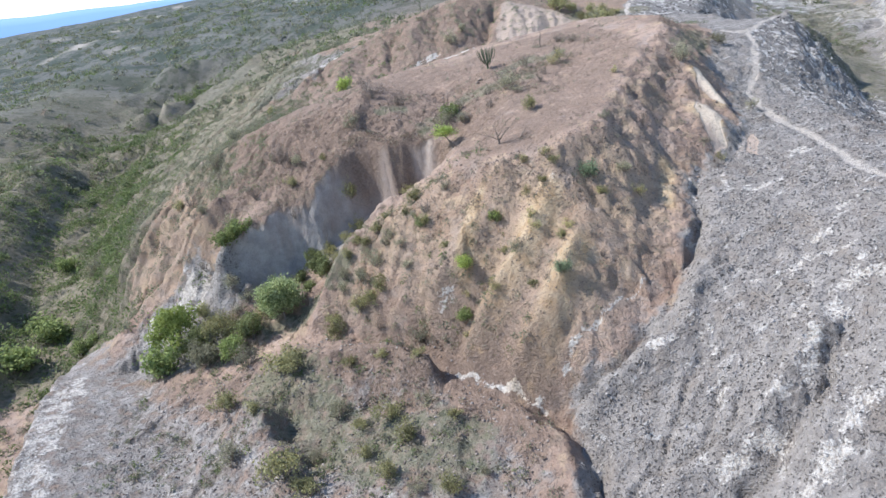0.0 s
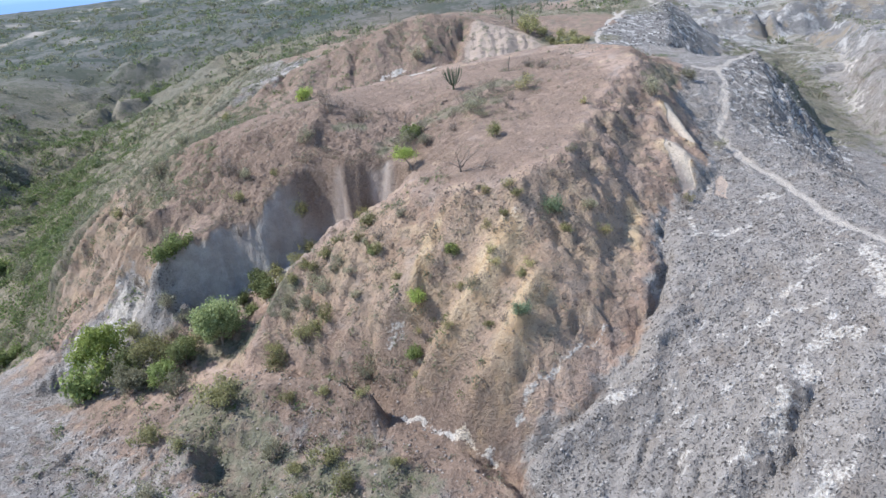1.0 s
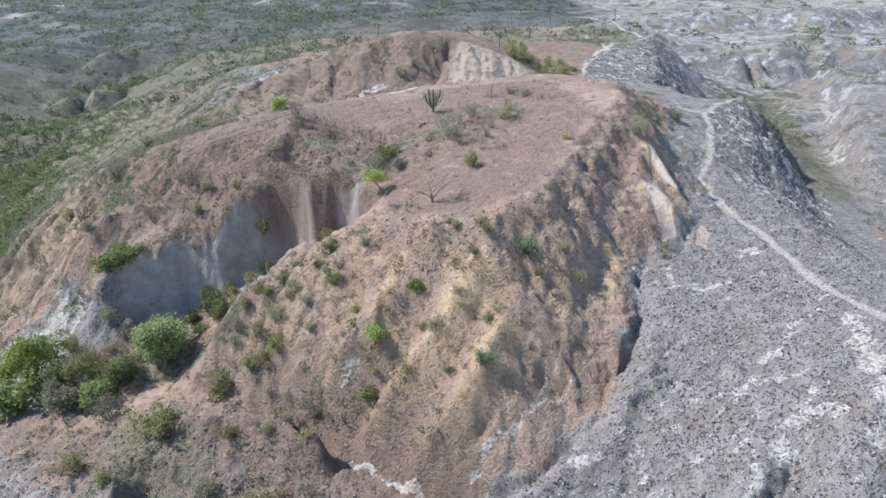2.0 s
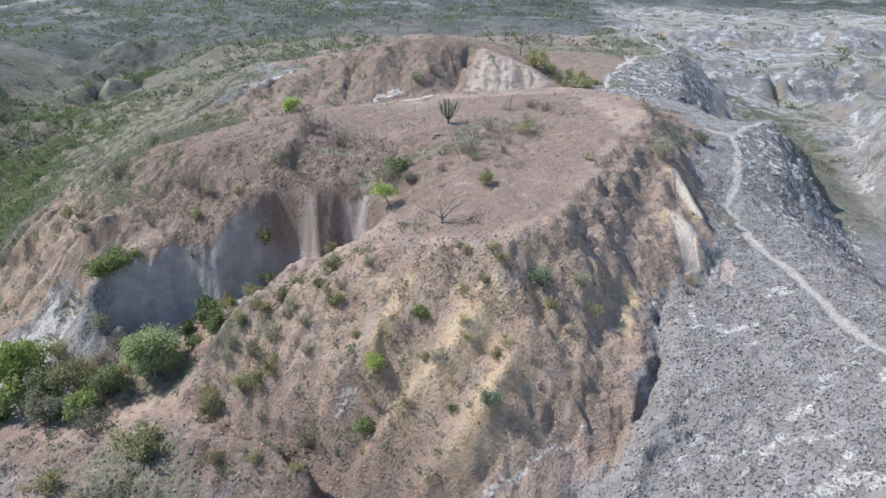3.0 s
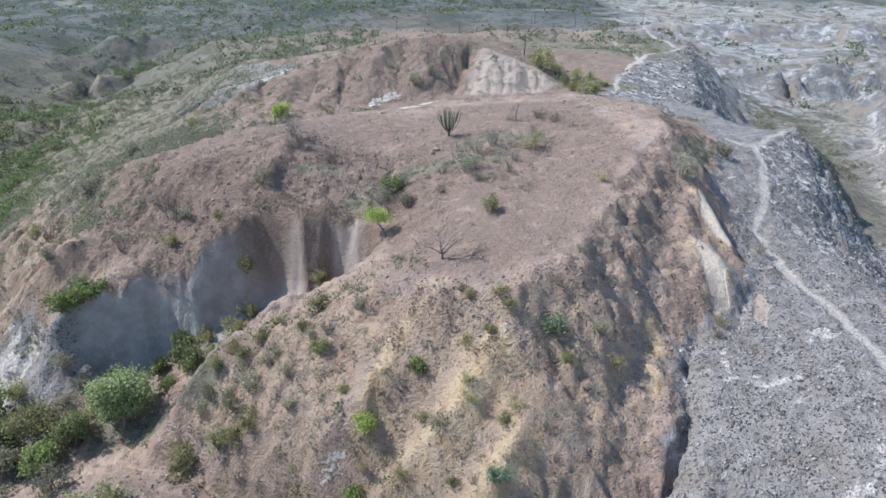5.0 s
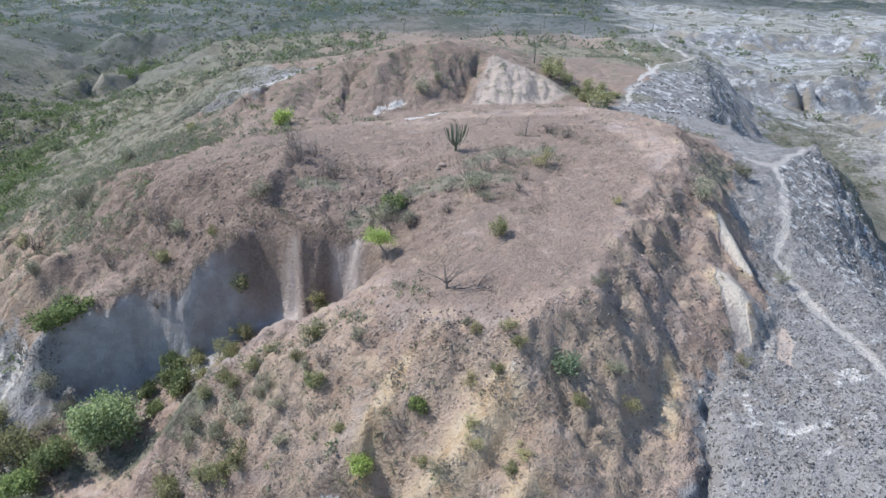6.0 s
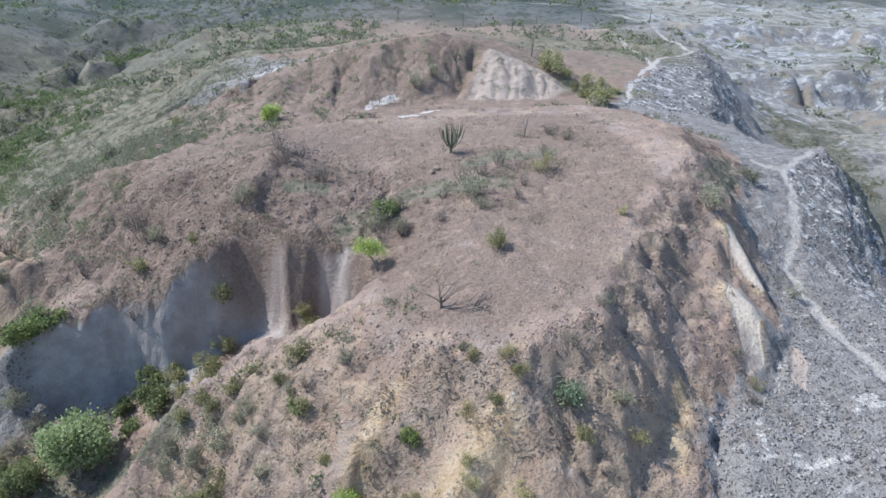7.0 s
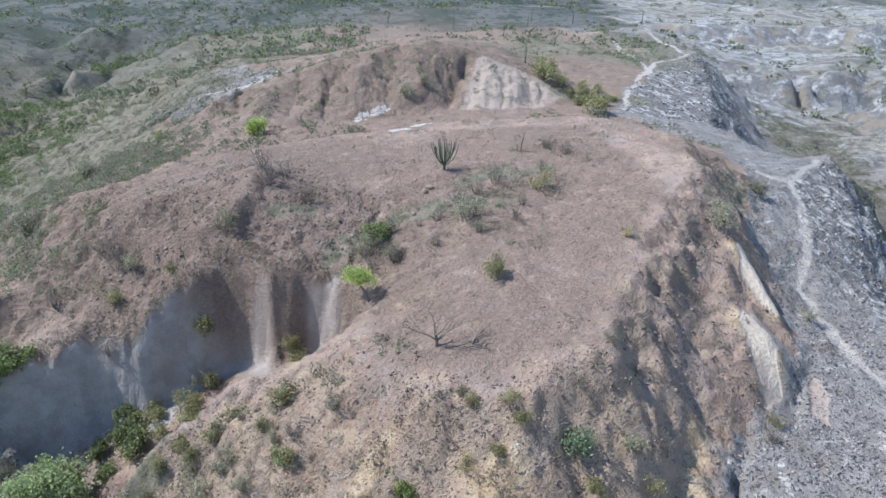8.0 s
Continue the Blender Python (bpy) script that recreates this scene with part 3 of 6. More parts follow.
def ground_material():
    m, nt, b = material("badland_soil", 0.95)
    pos = nt.nodes.new("ShaderNodeNewGeometry").outputs["Position"]

    def attr(name):
        a = nt.nodes.new("ShaderNodeAttribute")
        a.attribute_name = name
        s = nt.nodes.new("ShaderNodeSeparateColor")
        nt.links.new(a.outputs["Color"], s.inputs[0])
        return s.outputs[0], s.outputs[1], s.outputs[2]

    grey, pale, ochre = attr("zone_soil")
    trail, grass, far = attr("zone_cover")
    earth, shaded_face, slab = attr("zone_extra")
    up = nt.nodes.new("ShaderNodeSeparateXYZ")
    nt.links.new(nt.nodes.new("ShaderNodeNewGeometry").outputs["Normal"], up.inputs[0])
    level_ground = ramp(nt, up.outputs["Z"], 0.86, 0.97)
    big = noise_tex(nt, pos, 0.11, 4)
    mid = noise_tex(nt, pos, 0.7, 5, 0.62)
    fine = noise_tex(nt, pos, 3.4, 5, 0.65)
    grit = noise_tex(nt, pos, 11.0, 3, 0.6)
    vor = node(nt, "ShaderNodeTexVoronoi", Scale=2.6, Randomness=1.0)
    warp = nt.nodes.new("ShaderNodeVectorMath")
    warp.operation = "ADD"
    nz = node(nt, "ShaderNodeTexNoise", Scale=2.0, Detail=3.0)
    nt.links.new(pos, nz.inputs["Vector"])
    nt.links.new(pos, warp.inputs[0])
    nt.links.new(nz.outputs["Color"], warp.inputs[1])
    nt.links.new(warp.outputs[0], vor.inputs["Vector"])
    vor_small = node(nt, "ShaderNodeTexVoronoi", Scale=6.5, Randomness=1.0)
    nt.links.new(warp.outputs[0], vor_small.inputs["Vector"])
    clod, pebble = vor.outputs["Distance"], vor_small.outputs["Distance"]

    def streaked(turn, stretch, scale, detail=6.0):
        mp = nt.nodes.new("ShaderNodeMapping")
        mp.inputs["Rotation"].default_value = (0, 0, radians(turn))
        mp.vector_type = "TEXTURE"
        mp.inputs["Scale"].default_value = (1 / stretch, 1, 1)
        nt.links.new(pos, mp.inputs["Vector"])
        return noise_tex(nt, mp.outputs[0], scale, detail, 0.62, 0.4)

    bedding = streaked(24, 0.26, 1.0)
    runnel = streaked(-62, 0.45, 0.9)
    ridge, rock, sheer = attr("zone_rock")
    # pinkish brown soil
    soil = mix(nt, ramp(nt, big, 0.36, 0.64), (0.308, 0.221, 0.175), (0.392, 0.297, 0.2445))
    hue = noise_tex(nt, pos, 0.33, 4, 0.6)
    soil = mix(nt, calc(nt, "MULTIPLY", ramp(nt, hue, 0.53, 0.64), 0.75), soil, (0.44, 0.345, 0.25))
    soil = mix(nt, calc(nt, "MULTIPLY", ramp(nt, hue, 0.47, 0.37), 0.75), soil, (0.335, 0.28, 0.25))
    soil = mix(nt, calc(nt, "MULTIPLY", ramp(nt, mid, 0.5, 0.62), 0.8), soil, (0.255, 0.195, 0.165))
    soil = mix(nt, ramp(nt, fine, 0.54, 0.76), soil, (0.42, 0.345, 0.292))
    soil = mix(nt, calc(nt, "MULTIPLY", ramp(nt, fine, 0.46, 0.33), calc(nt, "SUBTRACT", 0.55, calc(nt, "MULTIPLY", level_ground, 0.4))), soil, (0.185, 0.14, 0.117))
    stain = noise_tex(nt, pos, 0.21, 6, 0.68, 0.5)
    soil = mix(nt, calc(nt, "MULTIPLY", ramp(nt, stain, 0.52, 0.64), 0.55), soil, (0.235, 0.195, 0.15))
    soil = mix(nt, calc(nt, "MULTIPLY", ramp(nt, stain, 0.44, 0.34), 0.5), soil, (0.45, 0.375, 0.335))
    yellow = mix(nt, ramp(nt, mid, 0.35, 0.65), (0.45, 0.325, 0.20), (0.56, 0.45, 0.315))
    soil = mix(nt, calc(nt, "MULTIPLY", ochre, ramp(nt, fine, 0.15, 0.55)), soil, yellow)
    russet = mix(nt, ramp(nt, fine, 0.3, 0.7), (0.178, 0.131, 0.1055), (0.27, 0.206, 0.168))
    soil = mix(nt, calc(nt, "MULTIPLY", earth, ramp(nt, mid, 0.2, 0.5)), soil, russet)
    # grey stony crust
    wide_patch = noise_tex(nt, pos, 0.28, 5, 0.6)
    crust = mix(nt, ramp(nt, mid, 0.34, 0.66), (0.262, 0.246, 0.234), (0.352, 0.334, 0.32))
    crust = mix(nt, calc(nt, "MULTIPLY", ramp(nt, wide_patch, 0.5, 0.66), 0.7), crust, (0.245, 0.215, 0.19))
    crust = mix(nt, calc(nt, "MULTIPLY", ramp(nt, fine, 0.58, 0.74), 0.65), crust, (0.52, 0.505, 0.495))
    crust = mix(nt, calc(nt, "MULTIPLY", ramp(nt, fine, 0.44, 0.30), 0.8), crust, (0.17, 0.163, 0.16))
    crust = mix(nt, calc(nt, "MULTIPLY", ramp(nt, wide_patch, 0.34, 0.24), ramp(nt, fine, 0.46, 0.62)), crust, (0.58, 0.565, 0.55))
    crust = mix(nt, calc(nt, "MULTIPLY", ramp(nt, bedding, 0.58, 0.68), 0.75), crust, (0.57, 0.555, 0.535))
    crust = mix(nt, calc(nt, "MULTIPLY", ramp(nt, bedding, 0.46, 0.34), 0.6), crust, (0.2, 0.19, 0.185))
    # dark dots: stones, and the shade in pits and beside clods painted in
    dots = node(nt, "ShaderNodeTexVoronoi", Scale=3.4, Randomness=1.0)
    nt.links.new(warp.outputs[0], dots.inputs["Vector"])
    sift = nt.nodes.new("ShaderNodeSeparateColor")
    nt.links.new(dots.outputs["Color"], sift.inputs[0])
    cluster = noise_tex(nt, pos, 0.42, 4, 0.6)
    keep = ramp(nt, calc(nt, "SUBTRACT", sift.outputs[0], calc(nt, "MULTIPLY", calc(nt, "SUBTRACT", cluster, 0.5), 3.0)), 0.7, 0.56)
    speck = calc(nt, "MULTIPLY", ramp(nt, dots.outputs["Distance"], 0.4, 0.24), keep)
    crust = mix(nt, calc(nt, "MULTIPLY", speck, 0.9), crust, (0.105, 0.098, 0.095))
    soil = mix(nt, calc(nt, "MULTIPLY", speck, calc(nt, "MULTIPLY", ramp(nt, cluster, 0.5, 0.6), 0.6)), soil, (0.13, 0.098, 0.085))
    slate = mix(nt, ramp(nt, runnel, 0.49, 0.64), (0.205, 0.198, 0.194), (0.58, 0.57, 0.56))
    slate = mix(nt, ramp(nt, fine, 0.55, 0.7), slate, (0.33, 0.32, 0.32))
    crust = mix(nt, ramp(nt, calc(nt, "ADD", ridge, calc(nt, "MULTIPLY", calc(nt, "SUBTRACT", mid, 0.5), 1.2)), 0.3, 0.6), crust, slate)
    ledge = noise_tex(nt, pos, 0.075, 10, 0.7, 0.4)
    ledge_small = noise_tex(nt, pos, 0.31, 8, 0.75, 0.3)
    patch = noise_tex(nt, pos, 0.018, 5, 0.6)
    flat = mix(nt, ramp(nt, ledge_small, 0.35, 0.65), (0.285, 0.272, 0.235), (0.50, 0.48, 0.43))
    flat = mix(nt, calc(nt, "MULTIPLY", ramp(nt, patch, 0.47, 0.58), 0.85), flat, mix(nt, ramp(nt, ledge_small, 0.42, 0.6), (0.30, 0.305, 0.31), (0.66, 0.665, 0.67)))
    bare = mix(nt, ramp(nt, ledge_small, 0.42, 0.64), (0.24, 0.24, 0.245), (0.68, 0.68, 0.68))
    block = node(nt, "ShaderNodeTexVoronoi", Scale=0.17, Randomness=1.0)
    nt.links.new(warp.outputs[0], block.inputs["Vector"])
    tint = nt.nodes.new("ShaderNodeSeparateColor")
    nt.links.new(block.outputs["Color"], tint.inputs[0])
    bare = mix(nt, calc(nt, "MULTIPLY", ramp(nt, tint.outputs[0], 0.35, 0.75), 0.75), bare, (0.27, 0.27, 0.275))
    flat = mix(nt, calc(nt, "MULTIPLY", ramp(nt, tint.outputs[1], 0.55, 0.85), 0.6), flat, (0.16, 0.155, 0.135))
    bare = mix(nt, calc(nt, "MULTIPLY", ramp(nt, ledge, 0.5, 0.42), 0.85), bare, (0.40, 0.345, 0.275))
    cliff = mix(nt, ramp(nt, calc(nt, "ADD", sheer, calc(nt, "MULTIPLY", calc(nt, "SUBTRACT", ledge, 0.5), 1.6)), 0.3, 0.55), flat, bare)
    crust = mix(nt, rock, crust, cliff)
    edge = calc(nt, "ADD", grey, calc(nt, "MULTIPLY", calc(nt, "SUBTRACT", mid, 0.5), 0.9))
    col = mix(nt, ramp(nt, edge, 0.35, 0.65), soil, crust)
    # chalky patches
    chalk = mix(nt, ochre, (0.62, 0.60, 0.575), (0.60, 0.51, 0.40))
    chalk = mix(nt, ramp(nt, fine, 0.62, 0.35), chalk, (0.42, 0.38, 0.335))
    edge = calc(nt, "ADD", pale, calc(nt, "ADD", calc(nt, "MULTIPLY", calc(nt, "SUBTRACT", mid, 0.5), 1.5), calc(nt, "MULTIPLY", calc(nt, "SUBTRACT", fine, 0.5), 0.8)))
    col = mix(nt, ramp(nt, edge, 0.47, 0.68), col, chalk)
    tone = mix(nt, ochre, (0.39, 0.322, 0.278), (0.56, 0.485, 0.40))
    tone = mix(nt, calc(nt, "MULTIPLY", ramp(nt, runnel, 0.5, 0.36), 0.55), tone, (0.37, 0.305, 0.25))
    tone = mix(nt, calc(nt, "MULTIPLY", ramp(nt, fine, 0.5, 0.34), 0.6), tone, (0.34, 0.285, 0.235))
    col = mix(nt, ramp(nt, calc(nt, "ADD", slab, calc(nt, "MULTIPLY", calc(nt, "SUBTRACT", fine, 0.5), 0.5)), 0.42, 0.58), col, tone)
    # scarp face: pale grey soil, its skylit shade put into the colour
    face = mix(nt, ramp(nt, mid, 0.35, 0.65), (0.275, 0.262, 0.255), (0.355, 0.34, 0.328))
    face = mix(nt, earth, face, mix(nt, ramp(nt, mid, 0.35, 0.65), (0.32, 0.265, 0.235), (0.40, 0.345, 0.31)))
    col = mix(nt, shaded_face, col, face)
    # dry grass and scrub litter
    litter = mix(nt, ramp(nt, mid, 0.4, 0.62), (0.235, 0.213, 0.163), (0.16, 0.165, 0.112))
    bush = node(nt, "ShaderNodeTexVoronoi", Scale=0.85, Randomness=1.0)
    nt.links.new(warp.outputs[0], bush.inputs["Vector"])
    litter = mix(nt, calc(nt, "MULTIPLY", ramp(nt, bush.outputs["Distance"], 0.5, 0.28), ramp(nt, noise_tex(nt, pos, 0.1, 4), 0.42, 0.56)), litter, (0.085, 0.098, 0.06))
    litter = mix(nt, calc(nt, "MULTIPLY", ramp(nt, fine, 0.55, 0.7), 0.6), litter, (0.30, 0.275, 0.225))
    edge = calc(nt, "ADD", grass, calc(nt, "MULTIPLY", calc(nt, "SUBTRACT", mid, 0.5), 1.5))
    col = mix(nt, calc(nt, "MULTIPLY", ramp(nt, edge, 0.4, 0.75), 0.85), col, litter)
    # country far off: scrub on pale earth, distance haze put into its cool greys
    spots = node(nt, "ShaderNodeTexVoronoi", Scale=0.3, Randomness=1.0)
    nt.links.new(warp.outputs[0], spots.inputs["Vector"])
    tree_mass = calc(nt, "ADD", noise_tex(nt, pos, 0.04, 7, 0.68), calc(nt, "MULTIPLY", ramp(nt, spots.outputs["Distance"], 0.62, 0.2), 0.12))
    wild = mix(nt, ramp(nt, tree_mass, 0.46, 0.58), (0.128, 0.134, 0.128), (0.05, 0.068, 0.056))
    wild = mix(nt, ramp(nt, noise_tex(nt, pos, 0.012, 4), 0.58, 0.7), wild, (0.30, 0.285, 0.26))
    col = mix(nt, far, col, wild)
    col = mix(nt, trail, col, mix(nt, fine, (0.43, 0.395, 0.36), (0.56, 0.52, 0.48)))
    col = mix(nt, ramp(nt, grit, 0.45, 0.28), col, mix(nt, 0.38, col, (0.09, 0.075, 0.065)))
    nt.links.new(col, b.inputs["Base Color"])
    relief = calc(nt, "ADD", calc(nt, "MULTIPLY", fine, 1.15), calc(nt, "ADD", calc(nt, "MULTIPLY", mid, 1.2), calc(nt, "MULTIPLY", grit, 0.32)))
    stony = calc(nt, "ADD", calc(nt, "MULTIPLY", grey, 0.25), 0.3)
    lumps = calc(nt, "ADD", calc(nt, "MULTIPLY", clod, -0.5), calc(nt, "MULTIPLY", pebble, -0.22))
    relief = calc(nt, "ADD", calc(nt, "ADD", relief, calc(nt, "MULTIPLY", calc(nt, "MULTIPLY", bedding, calc(nt, "SUBTRACT", grey, ridge)), 0.9)), calc(nt, "MULTIPLY", lumps, calc(nt, "MULTIPLY", stony, calc(nt, "SUBTRACT", 1.0, shaded_face))))
    relief = calc(nt, "SUBTRACT", relief, calc(nt, "MULTIPLY", speck, calc(nt, "ADD", 0.15, calc(nt, "MULTIPLY", grey, 0.55))))
    relief = calc(nt, "MULTIPLY", relief, calc(nt, "SUBTRACT", 1.0, calc(nt, "MAXIMUM", calc(nt, "MULTIPLY", slab, 0.55), calc(nt, "MULTIPLY", shaded_face, 0.6))))
    relief = calc(nt, "ADD", relief, calc(nt, "MULTIPLY", rock, calc(nt, "ADD", calc(nt, "MULTIPLY", ledge, 14.0), calc(nt, "MULTIPLY", ledge_small, 5.0))))
    relief = calc(nt, "MULTIPLY", relief, calc(nt, "SUBTRACT", 1.0, calc(nt, "MULTIPLY", level_ground, calc(nt, "SUBTRACT", 0.42, calc(nt, "MULTIPLY", grey, 0.3)))))
    bump(nt, b, relief, 0.95, 0.36)
    return m


MAT_GROUND = ground_material()

# ---------------------------------------------------------------- ground
GREY_ZONES = [
    [(-40, 62), (-26, 60), (-14, 58), (-7, 53), (-2, 47), (2, 40), (-10, 36), (-40, 36)],
    [(4, 30), (4.4, 47.6), (9.6, 48.2), (14.4, 50.4), (18, 54.6), (20.8, 60.2), (22.6, 65.6), (26, 69), (31, 72.5), (34, 80), (34.8, 88), (38, 96), (42, 107), (43, 118),
     (41, 128), (34, 140), (38, 150), (46, 158), (58, 187), (74, 225), (100, 226), (84, 190), (70, 150), (80, 122), (70, 105), (64, 90), (62, 50), (60, 20), (4, 0)],
    [(-34, 79.5), (-36, 82), (-42, 83.5), (-50, 81), (-52, 76), (-46, 72), (-36, 74)],
    [(-50, 158), (-32, 155), (-22, 168), (-38, 186), (-52, 178)],
    [(75, 108), (88, 130), (105, 160), (122, 205), (142, 205), (128, 150), (102, 108)],
    [(-75, 20), (-75, 88), (-57, 84), (-50, 73), (-41, 66), (-32, 58), (-27, 48), (-27, 20)],
]
CHALK_STREAKS = [
    ([(-7.4, 60.0), (-5.4, 60.2)], 0.5), ([(6.4, 62.2), (5.2, 61.2)], 0.6),
    ([(3.8, 50.3), (8, 51.4), (12.4, 53.8)], 0.4), ([(-1, 121.4), (5, 122.6)], 1.0), ([(18.5, 39.8), (21.3, 40.7), (24.9, 43.5)], 1.1), ([(10.3, 47.5), (13.5, 47.2), (16.8, 46.8)], 0.5), ([(12.9, 45.6), (16.3, 44.6)], 0.35), ([(26.4, 51.7), (29.3, 52.6)], 0.5),
    ([(13.8, 37.3), (16.1, 37.6), (17.7, 37.4)], 1.0), ([(17.6, 32.4), (20.8, 34.2), (23.3, 36.0)], 1.3), ([(25.9, 45.3), (29.3, 45.2)], 0.9), ([(19.4, 50.8), (22.0, 49.9)], 0.35),
    ([(13.8, 43.1), (15.8, 42.2)], 0.4), ([(23.8, 48.5), (26.1, 50.2)], 0.5), ([(23.0, 49.5), (26.3, 49.3), (28.9, 49.6)], 0.5), ([(26.4, 52.0), (28.6, 51.8)], 0.4),
    ([(30.7, 67.4), (34.5, 68.8)], 0.9), ([(31.5, 54.9), (33.6, 55.1)], 0.5), ([(24.2, 62.7), (26.9, 63.3)], 0.45), ([(28.2, 46.3), (30.8, 48.3)], 0.8),
    ([(25.2, 66.5), (24.7, 63.4)], 0.4), ([(26.2, 62.3), (29.9, 63.4)], 0.5), ([(33.0, 67.4), (35.5, 68.0)], 0.7), ([(30, 41), (33, 46), (36, 54)], 1.2), ([(22, 44.5), (24.4, 46.5)], 0.5),
    ([(-57, 72), (-54, 62), (-51, 50)], 2.6), ([(54, 103), (59, 108)], 1.6), ([(52, 96), (57, 97)], 1.4), ([(49, 104), (55, 99)], 1.0), ([(57, 110), (62, 114)], 1.6),
    ([(83, 128), (90, 142)], 1.6), ([(101, 159), (113, 183)], 2.0),
]
CHALK_LINES = [
    (CHANNEL[1:5], 0.25), ([(21.4, 63.4), (21.8, 66.4)], 0.25),
    ([(-39.6, 83.4), (-40.4, 80.4)], 0.8), ([(-42.6, 82.4), (-43.8, 79)], 1.3), ([(-46, 81.4), (-46.4, 78)], 1.0), ([(-46, 170), (-34, 164)], 3.0), ([(-30, 162), (-26, 172)], 2.0), 
    ([(-42, 166), (-30, 160)], 3.5), ([(-8, 139), (-3, 143)], 1.0),
    ([(1.4, 117), (3, 118)], 0.7), ([(-2, 115), (0, 116)], 0.6), ([(48, 140), (54, 139)], 1.0),
    
]
FANS = [[(8.6, 142.2), (10.8, 151), (12.4, 158), (14, 159.4), (19, 157.4), (24.6, 155.6), (29, 151.6), (24, 145.8), (16, 142.6)]]
RIB_FACE = [(-33, 86), (-37.5, 93.5), (-44, 100), (-52, 108), (-62, 103), (-56, 90), (-47, 83), (-40, 80)]
WHITE_FACE = [(-41, 83.6), (-40.2, 80), (-42, 77.5), (-49, 77.5), (-50, 81.5), (-45, 83.6)]
RIDGE_SCREE = [(46, 107), (54, 114), (58, 119), (66, 119), (67, 106), (60, 92), (52, 80), (44, 82), (40, 92)]
RIDGE_TWO = [(35, 141), (48, 134), (62, 148), (72, 176), (84, 212), (76, 214), (60, 184), (50, 168), (40, 154)]
FRONT = [(-12, 64), (-5, 57), (1, 50.5), (8, 50.5), (14, 55), (20, 63), (23, 69), (19, 70), (12, 66), (5, 65), (-2, 67), (-6, 74), (-14, 72), (-21, 69)]
PLATEAU_TOP = [(-3, 79), (-1, 70), (6, 67), (12, 69), (18, 81), (24, 92), (22, 112), (4, 114), (-2, 98)]
EARTH_LINES = [([(-52, 68), (-44, 58), (-38, 46)], 9.0), ([(-26, 101), (-14, 106), (-2, 104)], 6.0), ([(-20, 95), (-8, 100)], 5.0), ([(-34, 98), (-22, 103), (-8, 108)], 5.0), ([(-36, 88), (-30, 92)], 3.0), ([(-30, 120), (0, 124)], 6.0), ([(-30, 150), (-12, 150)], 6.0), ([(-26, 89), (-14, 92), (-6, 90)], 5.0), ([(-13, 98), (-5, 96)], 3.0), ([(-24, 86), (-12, 88.5), (-5, 87.5)], 1.6), ([(-22, 60), (-8, 55), (-3, 50)], 6.0), ([(-24, 48), (-6, 42)], 5.0), ([(30, 100), (38, 112)], 2.5), ([(8, 70), (10, 80)], 1.6), ([(-13.5, 85.4), (-8, 84.8), (-4.6, 82)], 2.0), ([(-28, 95), (-20, 91), (-11, 93)], 5.0)]
OCHRE_LINES = [([(-10.8, 85.5), (-10, 83.6)], 0.9), ([(-20.7, 84.3), (-20.3, 83)], 0.5), ([(5.4, 61), (3.4, 59.3), (1.0, 57.8), (-1.8, 57), (-4, 56.8)], 1.9), ([(7, 56), (4.6, 53.4), (2.2, 52.2), (0, 51.8)], 1.7), ([(19.5, 67), (18.4, 62.5)], 0.8), ([(-1, 65), (-4, 61)], 1.0), ([(29.2, 85.6), (30.4, 79.4)], 0.7), ([(26.6, 77.4), (28.6, 72.2)], 1.1), ([(33, 158), (35, 150)], 2.0)]
GRASS_LINES = [([(18, 186), (36, 206), (44, 240)], 16.0), ([(-6, 88), (0, 92), (8, 92)], 2.2), ([(-12, 92.6), (-9, 93.6)], 1.0), ([(6, 97), (14, 99)], 1.5), ([(-27, 62), (-20, 52), (-8, 47)], 5.0), ([(-30, 74), (-18, 71)], 2.0), 
               ([(30, 90), (36, 102)], 2.0), ([(28, 152), (40, 146)], 3.0), ([(66, 112), (72, 130), (84, 156), (96, 190)], 11.0), ([(-44, 100), (-62, 118)], 9.0), ([(-50, 140), (-80, 180)], 18.0), ([(-40, 200), (10, 215)], 14.0), ([(54, 186), (74, 262)], 16.0)]


def growing_lines(a, b, cell, up, down):
    """Even steps from a to b, then growing ones: each stretch goes on to its end at its own ratio."""
    mid = list(np.arange(a, b + cell / 2, cell))
    sides = []
    for start, sign, stretches in ((mid[-1], 1, up), (mid[0], -1, down)):
        out, st, v = [], cell, start
        for end, ratio in stretches:
            while v * sign < end * sign:
                st *= ratio
                v += st * sign
                out.append(v)
        sides.append(out)
    return np.array(sides[1][::-1] + mid + sides[0])


def sheet(name, x, y, z, mat):
    """One mesh over a grid of points."""
    ny, nx = z.shape
    me = bpy.data.meshes.new(name)
    me.vertices.add(nx * ny)
    me.vertices.foreach_set("co", np.stack([x.ravel(), y.ravel(), z.ravel()], 1).ravel().astype(np.float32))
    i = np.arange(nx * ny).reshape(ny, nx)
    quads = np.stack([i[:-1, :-1], i[:-1, 1:], i[1:, 1:], i[1:, :-1]], -1).reshape(-1, 4)
    me.loops.add(quads.size)
    me.loops.foreach_set("vertex_index", quads.ravel().astype(np.int32))
    me.polygons.add(len(quads))
    me.polygons.foreach_set("loop_start", np.arange(0, quads.size, 4, dtype=np.int32))
    me.polygons.foreach_set("use_smooth", np.ones(len(quads), bool))
    me.update(calc_edges=True)
    me.materials.append(mat)
    return me


